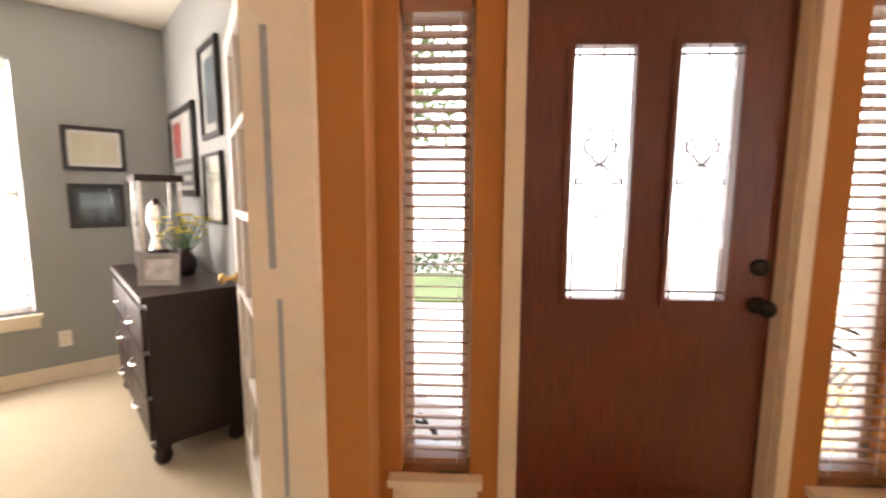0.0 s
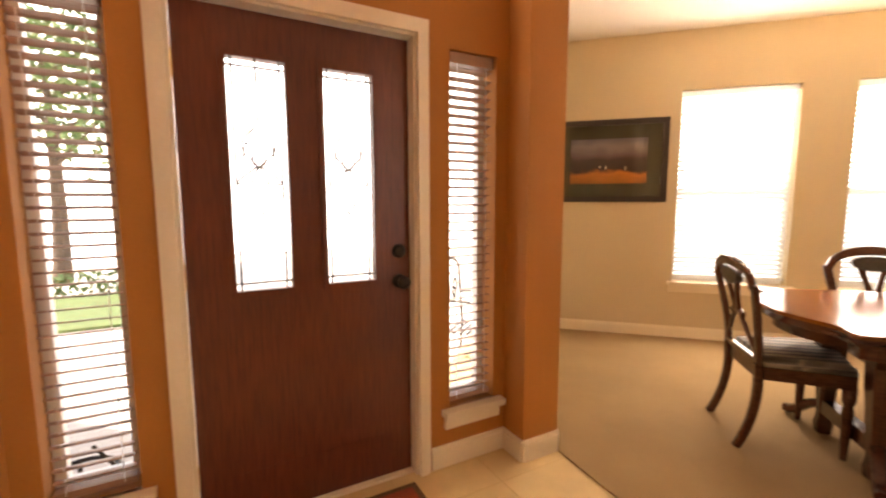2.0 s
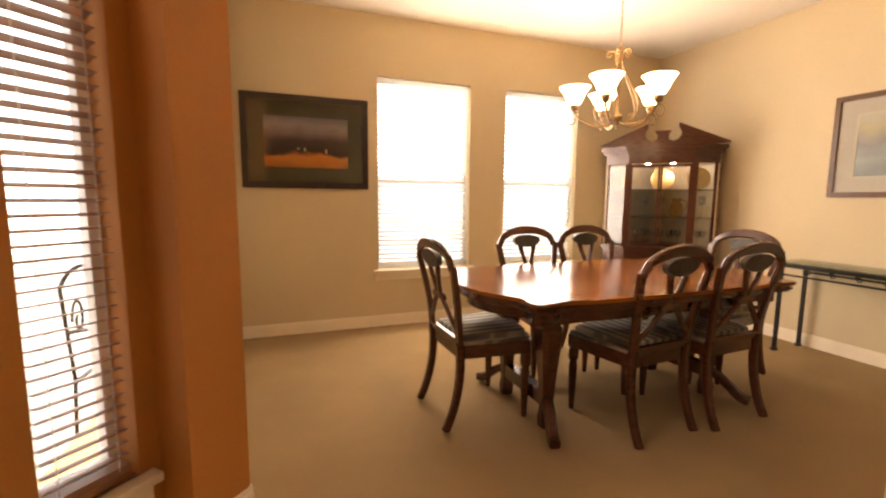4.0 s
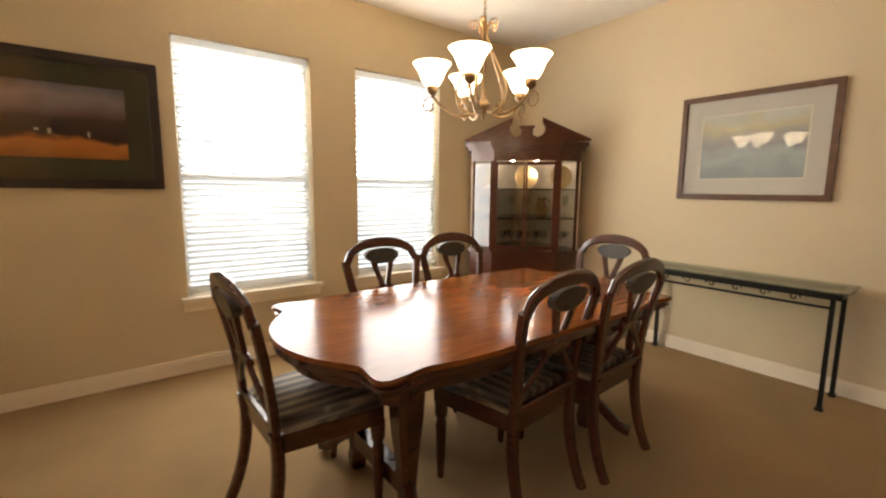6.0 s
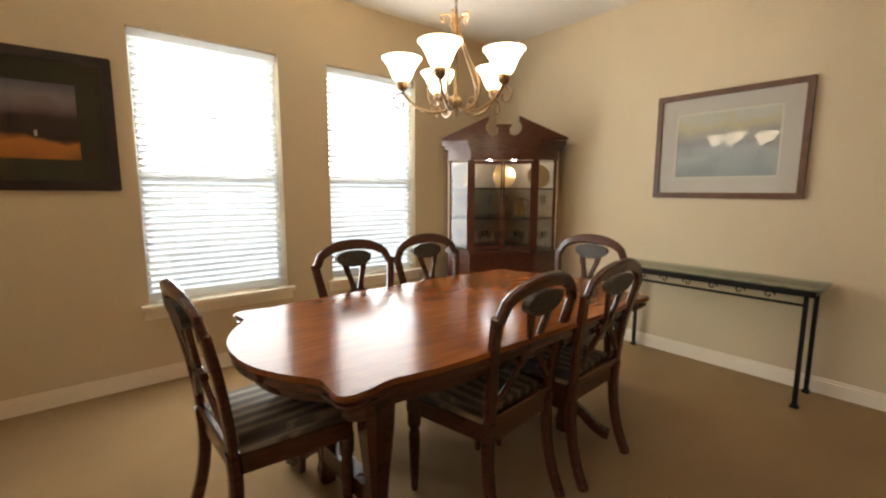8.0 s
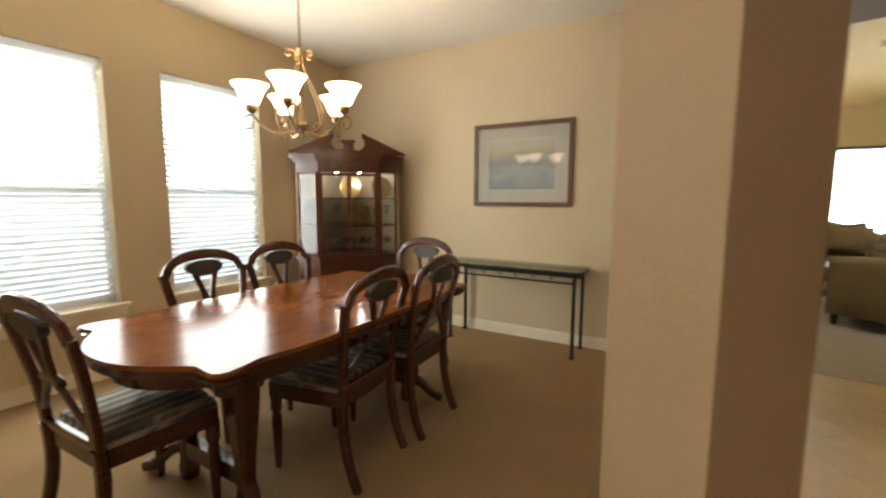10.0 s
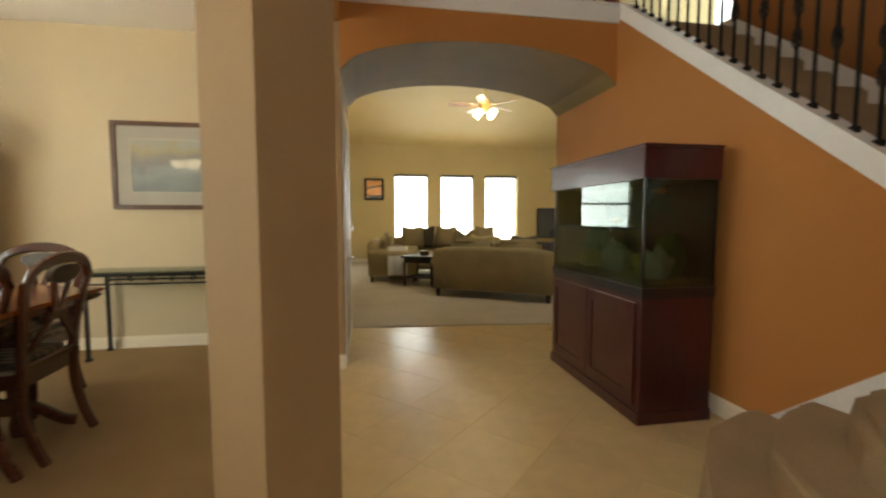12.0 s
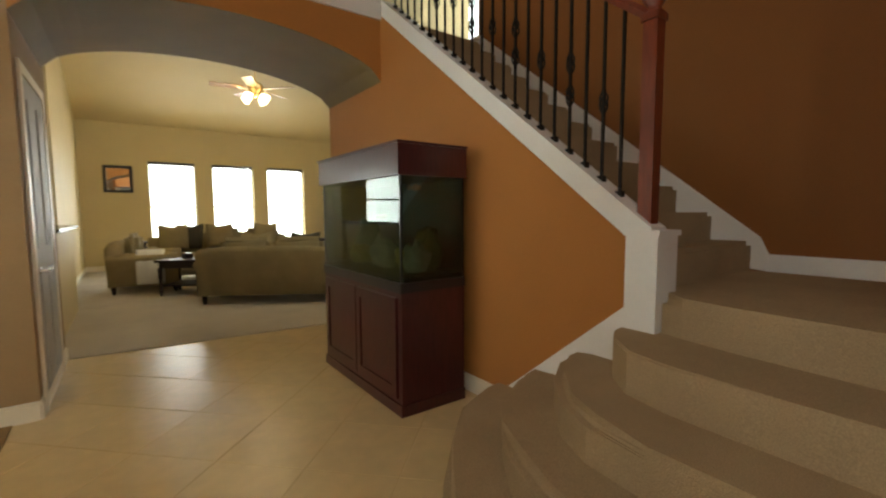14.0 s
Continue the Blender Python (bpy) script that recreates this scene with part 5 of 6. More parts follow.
part("casing", bm, TRIM, hall_door, bevel=0.003)

# ---- living room ----
SOFA = mat("olive_chenille", (0.25, 0.195, 0.10), 0.9, scale=180, amount=0.2, bump=0.5, scale2=4, amount2=0.12)
SOFA2 = mat("tan_chenille", (0.30, 0.23, 0.12), 0.9, scale=180, amount=0.2, bump=0.5, scale2=4, amount2=0.12)
DARKP = mat("dark_cushion", (0.05, 0.04, 0.025), 0.9, scale=160, amount=0.25, bump=0.4)


def soft(bm, x0, x1, y0, y1, z0, z1, r):
    vs = box(bm, x0, x1, y0, y1, z0, z1)
    es = {e for v in vs for e in v.link_edges}
    bmesh.ops.bevel(bm, geom=list(es), offset=r, segments=4, affect="EDGES", clamp_overlap=True)


def sofa(m, length, back_h, label, fabric, name="sofa"):
    """Faces its own +y; its back is at y = -0.45."""
    t = thing(name, m, label, "sofa", "seating in the living room")
    h = length / 2
    bm = bmesh.new()
    soft(bm, -h + 0.04, h - 0.04, -0.40, 0.42, 0.12, 0.30, 0.03)
    part("base", bm, fabric, t, smooth=True)
    bm = bmesh.new()
    secs = []
    for i in range(13):
        k = -1 + i / 6
        x = k * (h - 0.02)
        top = back_h - 0.045 * abs(k) ** 5
        secs.append([(x, -0.45, 0.12), (x, -0.47, 0.4), (x, -0.48, top - 0.06), (x, -0.44, top), (x, -0.36, top + 0.005), (x, -0.28, top - 0.05), (x, -0.24, 0.42), (x, -0.24, 0.12)])
    sweep(bm, secs)
    part("backrest", bm, fabric, t, smooth=True)
    for s in (-1, 1):
        bm = bmesh.new()
        secs = []
        for y, g in ((-0.46, 0.9), (-0.2, 1.0), (0.2, 1.0), (0.43, 0.95)):
            cx0 = s * (h - 0.11)
            secs.append([(cx0 - 0.09, y, 0.12), (cx0 + 0.09, y, 0.12), (cx0 + 0.10, y, 0.45)] + [(cx0 + s * 0.03 + 0.125 * g * math.cos(a), y, 0.52 + 0.10 * g * math.sin(a)) for a in (0.0, 0.6, 1.2, 1.9, 2.5, 3.14)] + [(cx0 - 0.09, y, 0.45)])
        sweep(bm, secs)
        part("arm", bm, fabric, t, smooth=True)
    n = 2 if length < 2.0 else 3
    w = (length - 0.42) / n
    for i in range(n):
        bm = bmesh.new()
        x0 = -h + 0.21 + i * w
        soft(bm, x0 + 0.005, x0 + w - 0.005, -0.25, 0.44, 0.30, 0.46, 0.04)
        part("seat_cushion", bm, fabric, t, smooth=True)
        bm = bmesh.new()
        vs = box(bm, x0 + 0.01, x0 + w - 0.01, -0.27, -0.08, 0.44, back_h + 0.12)
        bmesh.ops.bevel(bm, geom=list({e for v in vs for e in v.link_edges}), offset=0.07, segments=4, affect="EDGES", clamp_overlap=True)
        part("back_cushion", bm, fabric, t, smooth=True)
    for x in (-h + 0.08, h - 0.08):
        for y in (-0.40, 0.38):
            bm = bmesh.new()
            lathe(bm, [(0.022, 0.0), (0.028, 0.03), (0.038, 0.12)], 10, pose(x, y, 0))
            part("foot", bm, ESPRESSO, t)
    return t


def cushion(m, w, material, label):
    t = thing("throw_pillow", m, label, "pillow", "pillows on the sofas")
    bm = bmesh.new()
    n = 8
    grids = []
    for s in (1, -1):
        g = [[bm.verts.new((w * (i / n - 0.5), s * 0.075 * (1 - (2 * i / n - 1) ** 4) * (1 - (2 * j / n - 1) ** 4), w * (j / n) * (1 + 0.05 * math.cos(2 * math.pi * i / n)))) for j in range(n + 1)] for i in range(n + 1)]
        for i in range(n):
            for j in range(n):
                bm.faces.new((g[i][j], g[i + 1][j], g[i + 1][j + 1], g[i][j + 1]))
    bmesh.ops.remove_doubles(bm, verts=bm.verts, dist=0.0005)
    part("pillow_cover", bm, material, t, smooth=True)
    return t


S1 = pose(7.50, -0.83, 0.008, 0, 0, -121.2)
sofa(S1, 1.82, 0.76, "olive tan chenille loveseat seen from behind", SOFA)
S2 = pose(10.35, -0.65, 0.008, 0, 0, 90)
sofa(S2, 2.5, 0.80, "olive tan chenille sofa before the windows", SOFA)
S3 = pose(9.55, 0.62, 0.008, 0, 0, 172)
sofa(S3, 1.05, 0.78, "mustard tan armchair with rounded arms", SOFA2, "armchair")
for x, y, r, mt, lab in ((-0.72, -0.12, 8, SOFA2, "tan"), (0.10, -0.10, -6, SOFA2, "tan"), (0.62, -0.08, 12, DARKP, "dark brown"), (0.85, -0.02, -10, SOFA2, "tan")):
    cushion(S2 @ pose(x, y + 0.06, 0.55, -14, 0, r), 0.46, mt, lab + " square pillow leaning on the sofa back")
cushion(S1 @ pose(-0.30, 0.03, 0.49, -16, 0, 5), 0.44, SOFA2, "tan square pillow on the loveseat")
cushion(S1 @ pose(0.35, 0.04, 0.49, -18, 0, -8), 0.44, DARKP, "dark brown square pillow on the loveseat")
t = thing("throw_blanket", S3, "pale cream throw draped over the armchair arm", "blanket")
bm = bmesh.new()
secs = []
for i in range(9):
    y = -0.10 + i * 0.045
    wv = 0.012 * math.sin(i * 2.1)
    pts = [(0.66 + wv, 0.16), (0.645 + wv, 0.40), (0.60, 0.60), (0.52, 0.665), (0.42, 0.64), (0.35, 0.50)]
    pts = [(x - 0.07, z) for x, z in pts]
    secs.append([(x, y, z) for x, z in pts] + [(x - 0.012, y, z - 0.012) for x, z in reversed(pts)])
sweep(bm, secs)
part("cloth", bm, mat("cream_throw", (0.62, 0.60, 0.56), 0.95, scale=120, amount=0.1, bump=0.5), t, smooth=True)


def small_table(m, w, d, h, label, name="end_table"):
    t = thing(name, m, label, "table")
    bm = bmesh.new()
    box(bm, -w / 2, w / 2, -d / 2, d / 2, h - 0.035, h)
    part("tabletop", bm, ESPRESSO, t, bevel=0.008)
    bm = bmesh.new()
    box(bm, -w / 2 + 0.04, w / 2 - 0.04, -d / 2 + 0.04, d / 2 - 0.04, h - 0.12, h - 0.036)
    part("apron", bm, ESPRESSO, t)
    for x in (-w / 2 + 0.05, w / 2 - 0.05):
        for y in (-d / 2 + 0.05, d / 2 - 0.05):
            bm = bmesh.new()
            lathe(bm, [(0.018, 0), (0.02, 0.04), (0.03, 0.06), (0.022, 0.12), (0.03, h - 0.16), (0.034, h - 0.12)], 10, pose(x, y, 0))
            part("leg", bm, ESPRESSO, t, smooth=True)
    bm = bmesh.new()
    box(bm, -w / 2 + 0.05, w / 2 - 0.05, -d / 2 + 0.05, d / 2 - 0.05, 0.14, 0.16)
    part("lower_shelf", bm, ESPRESSO, t)
    return t


small_table(pose(8.72, 0.16, 0.008, 0, 0, -31), 0.62, 0.62, 0.53, "dark espresso end table with turned legs")
small_table(pose(12.25, 0.78, 0.008), 0.5, 0.5, 0.62, "dark side table by the window wall", "side_table")
t = thing("trinket_box", pose(8.68, 0.16, 0.538, 0, 0, 20), "small dark box with a silver lid on the end table", "box")
bm = bmesh.new()
box(bm, -0.07, 0.07, -0.05, 0.05, 0, 0.07)
part("box_body", bm, ESPRESSO, t, bevel=0.004)
bm = bmesh.new()
box(bm, -0.074, 0.074, -0.054, 0.054, 0.0705, 0.085)
part("lid", bm, mat("satin_nickel"), t, bevel=0.004)
# television on its stand
t = thing("tv_stand", pose(11.75, -3.75, 0.008, 0, 0, 40), "dark wooden television stand in the corner", "cabinet")
bm = bmesh.new()
box(bm, -0.7, 0.7, -0.25, 0.25, 0.0, 0.55)
part("body", bm, ESPRESSO, t, bevel=0.008)
for x in (-0.35, 0.35):
    bm = bmesh.new()
    box(bm, x - 0.32, x + 0.32, 0.2505, 0.268, 0.08, 0.52)
    part("door", bm, ESPRESSO, t, bevel=0.004)
t = thing("television", pose(11.75, -3.75, 0.558, 0, 0, 40), "dark television with a glossy screen, switched off", "television")
bm = bmesh.new()
box(bm, -0.58, 0.58, -0.04, 0.04, 0.10, 0.90)
part("housing", bm, mat("black_trim"), t, bevel=0.01)
bm = bmesh.new()
box(bm, -0.55, 0.55, 0.0405, 0.043, 0.13, 0.87)
part("screen", bm, mat("glossy_screen", (0.01, 0.01, 0.012), 0.05, bump=0), t)
bm = bmesh.new()
lathe(bm, [(0.18, 0.0), (0.17, 0.015), (0.04, 0.03), (0.04, 0.12)], 16)
part("foot", bm, mat("black_trim"), t)
# wall mirror
t = thing("wall_mirror", pose(XL, 0.975, 1.95, 0, 0, -90), "black framed mirror on the living room wall", "mirror")
bm = bmesh.new()
holed(bm, -0.255, 0.255, -0.285, 0.285, -0.035, -0.001, [(-0.20, 0.20, -0.23, 0.23)], ID)
part("frame", bm, BLACKFRAME, t, bevel=0.006)
bm = bmesh.new()
box(bm, -0.205, 0.205, -0.018, -0.012, -0.235, 0.235)
part("mirror_glass", bm, mat("silvering", (0.9, 0.92, 0.93), 0.02, metal=1.0, bump=0, amount=0, amount2=0), t)
# ceiling fan
fan = thing("ceiling_fan", pose(8.0, -0.75, 2.87), "brass ceiling fan with wooden blades and lit glass shades", "fan")
bm = bmesh.new()
lathe(bm, [(0.0, 0.02), (0.05, 0.03), (0.06, 0.06), (0.05, 0.09), (0.10, 0.12), (0.11, 0.19), (0.08, 0.23), (0.02, 0.26), (0.012, 0.28), (0.012, 1.93), (0.06, 1.95), (0.06, 2.0)], 18)
part("motor", bm, BRASS, fan, smooth=True)
for k in range(5):
    a = 72 * k + 12
    bm = bmesh.new()
    sweep(bm, [[(x, -w2, 0.145 - 0.012), (x, w2, 0.145 + 0.012), (x, w2, 0.152 + 0.012), (x, -w2, 0.152 - 0.012)] for x, w2 in ((0.16, 0.04), (0.26, 0.062), (0.55, 0.068), (0.60, 0.055))])
    bm.transform(pose(0, 0, 0, 0, 0, a))
    part("blade", bm, mat("oak_blade", (0.36, 0.20, 0.08), 0.4, scale=20, amount=0.25), fan)
    bm = bmesh.new()
    sweep(bm, [[(x, -w2, 0.14), (x, w2, 0.14), (x, w2, 0.146), (x, -w2, 0.146)] for x, w2 in ((0.09, 0.02), (0.20, 0.012), (0.24, 0.03))])
    bm.transform(pose(0, 0, 0, 0, 0, a))
    part("blade_iron", bm, BRASS, fan)
FSH = bpy.data.materials.new("lit_frosted_glass")
FSH.use_nodes = True
fp = FSH.node_tree.nodes["Principled BSDF"]
fp.inputs["Base Color"].default_value = (0.9, 0.85, 0.75, 1)
fp.inputs["Emission Color"].default_value = (1.0, 0.82, 0.5, 1)
fp.inputs["Emission Strength"].default_value = 6.0
for k in range(4):
    a = 90 * k + 40
    m4 = pose(0, 0, 0, 0, 0, a) @ pose(0.10, 0, 0.05, 0, 125, 0)
    bm = bmesh.new()
    lathe(bm, [(0.022, 0.0), (0.035, 0.02), (0.05, 0.06), (0.062, 0.10), (0.058, 0.10), (0.046, 0.06), (0.02, 0.01)], 14, m4)
    part("shade", bm, FSH, fan, "lit frosted glass shade", smooth=True)
point_lamp("fan_light", (8.0, -0.75, 2.76), 10, WARM, 0.08)
# bar-height half wall beyond the arch
bm = bmesh.new()
box(bm, 6.35, 8.2, 1.42, 1.55, 0.0, 1.04)
structure("wall_half", bm, LIVING, "beige half wall at the breakfast area", "wall", bevel=0.006)
bm = bmesh.new()
box(bm, 6.28, 8.26, 1.36, 1.61, 1.0405, 1.075)
tagged(part("countertop", bm, mat("dark_stone", (0.02, 0.018, 0.016), 0.2, scale=60, amount=0.4), bevel=0.008), "dark polished stone counter on the half wall", "countertop")

# ---- office ----
dr = thing("dresser", pose(-2.30, 1.085, 0.008), "dark espresso dresser with carved front and brass pulls", "dresser")
bm = bmesh.new()
box(bm, -0.61, 0.61, -0.20, 0.215, 0.10, 0.83)
part("body", bm, ESPRESSO, dr, bevel=0.006)
bm = bmesh.new()
box(bm, -0.635, 0.635, -0.225, 0.225, 0.831, 0.865)
part("dresser_top", bm, ESPRESSO, dr, bevel=0.01)
for x in (-0.57, 0.57):
    for y in (-0.17, 0.18):
        bm = bmesh.new()
        lathe(bm, [(0.03, 0), (0.045, 0.03), (0.035, 0.07), (0.05, 0.10)], 12, pose(x, y, 0))
        part("foot", bm, ESPRESSO, dr, smooth=True)
for k, (z0, z1) in enumerate(((0.13, 0.34), (0.36, 0.57), (0.59, 0.80))):
    for x0, x1 in ((-0.58, -0.01), (0.01, 0.58)):
        bm = bmesh.new()
        box(bm, x0, x1, -0.222, -0.2005, z0, z1)
        d = part("drawer", bm, ESPRESSO, dr, bevel=0.006)
        bm = bmesh.new()
        xc, zc = (x0 + x1) / 2, (z0 + z1) / 2
        tube(bm, bez((xc - 0.06, -0.224, zc), (xc - 0.05, -0.26, zc - 0.02), (xc + 0.05, -0.26, zc - 0.02), (xc + 0.06, -0.224, zc), 8), 0.006, 6)
        part("pull", bm, mat("satin_nickel"), d)
# things on the dresser
TOPZ = 0.873
t = thing("glass_display_case", pose(-2.62, 1.10, TOPZ), "tall glass display case with a dark wooden base and lid", "display case")
bm = bmesh.new()
box(bm, -0.17, 0.17, -0.12, 0.12, 0, 0.10)
part("base", bm, ESPRESSO, t, bevel=0.008)
bm = bmesh.new()
for x in (-0.155, 0.155):
    for y in (-0.105, 0.105):
        box(bm, x - 0.01, x + 0.01, y - 0.01, y + 0.01, 0.10, 0.56)
part("corner_posts", bm, mat("satin_nickel"), t)
bm = bmesh.new()
for y in (-0.105, 0.105):
    box(bm, -0.145, 0.145, y - 0.002, y + 0.002, 0.10, 0.56)
part("panes", bm, CLEAR, t)
bm = bmesh.new()
box(bm, -0.18, 0.18, -0.13, 0.13, 0.56, 0.60)
part("lid", bm, ESPRESSO, t, bevel=0.008)
bm = bmesh.new()
lathe(bm, [(0.0, 0.10), (0.06, 0.10), (0.05, 0.14), (0.03, 0.2), (0.06, 0.3), (0.05, 0.4), (0.02, 0.45), (0.0, 0.46)], 14)
part("trophy", bm, mat("satin_nickel"), t, smooth=True)
t = thing("photo_frame", pose(-1.93, 0.98, TOPZ + 0.001, -10, 0, 55), "small silver photo frame standing on the dresser", "picture")
bm = bmesh.new()
holed(bm, -0.10, 0.10, 0.0, 0.17, -0.008, 0.008, [(-0.07, 0.07, 0.03, 0.14)], ID)
part("frame", bm, mat("satin_nickel"), t, bevel=0.003)
bm = bmesh.new()
box(bm, -0.075, 0.075, -0.002, 0.002, 0.025, 0.145)
part("print", bm, mat("pale_photo", (0.66, 0.66, 0.64), 0.5, scale=18, amount=0.4), t)
t = thing("flower_vase", pose(-2.22, 1.17, TOPZ), "dark vase of yellow flowers on the dresser", "vase")
bm = bmesh.new()
lathe(bm, [(0.0, 0.0), (0.045, 0.0), (0.06, 0.05), (0.055, 0.10), (0.03, 0.14), (0.036, 0.16)], 16)
part("vase", bm, ESPRESSO, t, smooth=True)
bm = bmesh.new()
bs = bmesh.new()
for i in range(46):
    a, r, z = rnd.random() * 6.28, 0.13 * math.sqrt(rnd.random()), 0.22 + 0.15 * rnd.random()
    p = Vector((r * math.cos(a), r * math.sin(a), z))
    tube(bs, [(0, 0, 0.12), (p.x * 0.5, p.y * 0.5, z * 0.7), p], 0.002, 4)
    for j in range(5):
        b = a + j * 1.257
        q = p + Vector((0.018 * math.cos(b), 0.018 * math.sin(b), 0.006))
        s2 = Vector((-0.008 * math.sin(b), 0.008 * math.cos(b), 0.004))
        bm.faces.new([bm.verts.new(v) for v in (p, q + s2, q * 1.01, q - s2)])
part("blossoms", bm, mat("yellow_petals", (0.55, 0.42, 0.04), 0.7, scale=80, amount=0.2), t)
part("stems", bs, mat("green_plant"), t)

OFFICE_FRAME = mat("office_frame", (0.012, 0.011, 0.012), 0.3, scale=30, amount=0.2)
PAPER = mat("certificate_paper", (0.66, 0.64, 0.52), 0.7, scale=30, amount=0.06)
BLUEART = painting("night_team_photo", [(0.0, (0.03, 0.04, 0.06)), (0.35, (0.08, 0.12, 0.16)), (0.6, (0.18, 0.26, 0.32)), (1.0, (0.10, 0.16, 0.22))], 0.2, 5)
WHITEMAT = mat("white_mat", (0.74, 0.74, 0.72), 0.8)
picture(pose(OX, 0.862, 1.678, 0, 0, 90), 0.365, 0.315, 0.03, 0.022, OFFICE_FRAME, WHITEMAT, PAPER, "black framed cream certificate on the grey wall", "framed_certificate")
picture(pose(OX, 0.85, 1.267, 0, 0, 90), 0.33, 0.322, 0.035, 0.03, OFFICE_FRAME, mat("navy_mat", (0.03, 0.05, 0.08), 0.8), BLUEART, "black framed blue team photograph on the grey wall", "framed_photograph")
t = picture(pose(-2.86, OY, 1.65), 0.74, 0.62, 0.045, 0.03, OFFICE_FRAME, WHITEMAT, WHITEMAT, "black framed red and white poster on the wall", "framed_poster")
bm = bmesh.new()
box(bm, -0.27, -0.04, -0.0105, -0.0098, -0.03, 0.22)
part("red_field", bm, mat("poster_red", (0.55, 0.04, 0.04), 0.6), t)
bm = bmesh.new()
box(bm, -0.29, 0.29, -0.0105, -0.0098, -0.25, -0.05)
part("dark_field", bm, mat("poster_dark", (0.10, 0.10, 0.11), 0.6), t)
bm = bmesh.new()
for r0, zz in ((0.24, -0.11), (0.20, -0.18)):
    for i in range(8):
        x = -r0 + i * r0 * 0.26
        box(bm, x, x + 0.045, -0.0116, -0.0108, zz - 0.022, zz + 0.022)
part("lettering_bars", bm, WHITEMAT, t)
picture(pose(-2.10, OY, 1.95), 0.37, 0.54, 0.035, 0.05, OFFICE_FRAME, WHITEMAT, BLUEART, "black framed print hung high on the office wall", "framed_print")
picture(pose(-2.12, OY, 1.39), 0.37, 0.42, 0.018, 0.06, OFFICE_FRAME, WHITEMAT, PAPER, "thin black framed diploma with a white mat", "framed_diploma")
def wall_outlet(m, label):
    t = thing("wall_outlet", m, label, "outlet")
    bm = bmesh.new()
    box(bm, -0.036, 0.036, -0.007, -0.0005, -0.058, 0.058)
    part("plate", bm, WHITE, t, bevel=0.002)
    for z in (-0.022, 0.022):
        bm = bmesh.new()
        box(bm, -0.016, 0.016, -0.009, -0.0072, z - 0.014, z + 0.014)
        part("socket", bm, TRIM, t)


wall_outlet(pose(OX, 0.60, 0.31, 0, 0, 90), "white outlet plate low on the grey wall")
wall_outlet(pose(XE, 1.77, 0.32, 0, 0, -90), "white outlet plate low on the beige dining wall")
# office opening: cream jamb and a French door folded back
bm = bmesh.new()
box(bm, -1.80, -1.583, 0.2255, 0.268, 0, 2.43, DOORWALL)
jamb = structure("trim_office_jamb", bm, TRIM, "cream painted jamb of the office opening", "trim", bevel=0.003)
bm = bmesh.new()
box(bm, -1.735, -1.715, 0.2685, 0.274, 1.12, 1.85, DOORWALL)
box(bm, -1.715, -1.70, 0.2685, 0.274, 0.34, 1.02, DOORWALL)
part("weather_strip", bm, mat("grey_strip", (0.36, 0.38, 0.40), 0.5), jamb)
bm = bmesh.new()
box(bm, -1.72, -1.695, 0.2685, 0.277, 0.20, 0.33, DOORWALL)
part("strike_plate", bm, BRASS, jamb)
fd = thing("door_3", pose(-0.70, 1.075, 0.012, 0, 0, 167.5), "white French door with ten glass lites, standing open", "door")
fd["kind"] = "structure"
bm = bmesh.new()
lites = []
for i in range(2):
    for j in range(5):
        u0 = 0.11 + i * 0.29
        z0 = 0.24 + j * 0.345
        lites.append((u0, u0 + 0.265, z0, z0 + 0.315))
holed(bm, 0.0, 0.78, 0.0, 2.02, -0.018, 0.018, lites, ID)
part("sash", bm, WHITE, fd)
for u0, u1, z0, z1 in lites:
    bm = bmesh.new()
    box(bm, u0, u1, -0.003, 0.003, z0, z1)
    g = part("lite", bm, CLEAR, fd)
    g.visible_shadow = False
for s in (-1, 1):
    bm = bmesh.new()
    lathe(bm, [(0.0, 0.0), (0.028, 0.0), (0.026, 0.01), (0.011, 0.015), (0.011, 0.045), (0.027, 0.055), (0.027, 0.07), (0.0, 0.08)], 14, pose(0.725, s * 0.018, 0.95, -90 * s))
    part("knob", bm, BRASS, fd, smooth=True)

# ---- foyer: mat and porch ----
t = thing("door_mat", DOORWALL @ pose(-0.46, 0.42, 0.002), "dark red patterned rug before the entrance door", "rug")
bm = bmesh.new()
box(bm, -0.40, 0.42, -0.30, 0.28, 0.0, 0.012)
part("pile", bm, mat("red_rug", (0.22, 0.035, 0.012), 0.95, scale=140, amount=0.3, bump=0.6, scale2=9, amount2=0.4), t, bevel=0.004)
bm = bmesh.new()
holed(bm, -0.40, 0.42, -0.30, 0.28, 0.0, 0.001, [(-0.375, 0.395, -0.275, 0.255)], Matrix(((1, 0, 0, 0), (0, 0, 1, 0), (0, 1, 0, 0.0122), (0, 0, 0, 1))))
part("border", bm, mat("rug_border", (0.10, 0.05, 0.02), 0.95, scale=140, amount=0.3), t)

bm = bmesh.new()
prism(bm, [dw(-6, -0.13), dw(4, -0.13), dw(4, -2.6), dw(-6, -2.6)], -0.31, -0.17)
structure("pavement_porch", bm, mat("porch_concrete", (0.55, 0.52, 0.48), 0.85, scale=30, amount=0.1, bump=0.2), "pale concrete porch slab", "pavement")
bm = bmesh.new()
prism(bm, [dw(-14, -5.0), dw(-1.1, -5.0), dw(-0.9, -7.4), dw(-14, -7.4)], -0.31, -0.26)
tagged(part("lawn", bm, mat("lawn_grass", (0.09, 0.14, 0.05), 0.9, scale=60, amount=0.4, bump=0.6, scale2=1.5, amount2=0.25)), "sunlit green front lawn", "lawn", kind="stuff")
bm = bmesh.new()
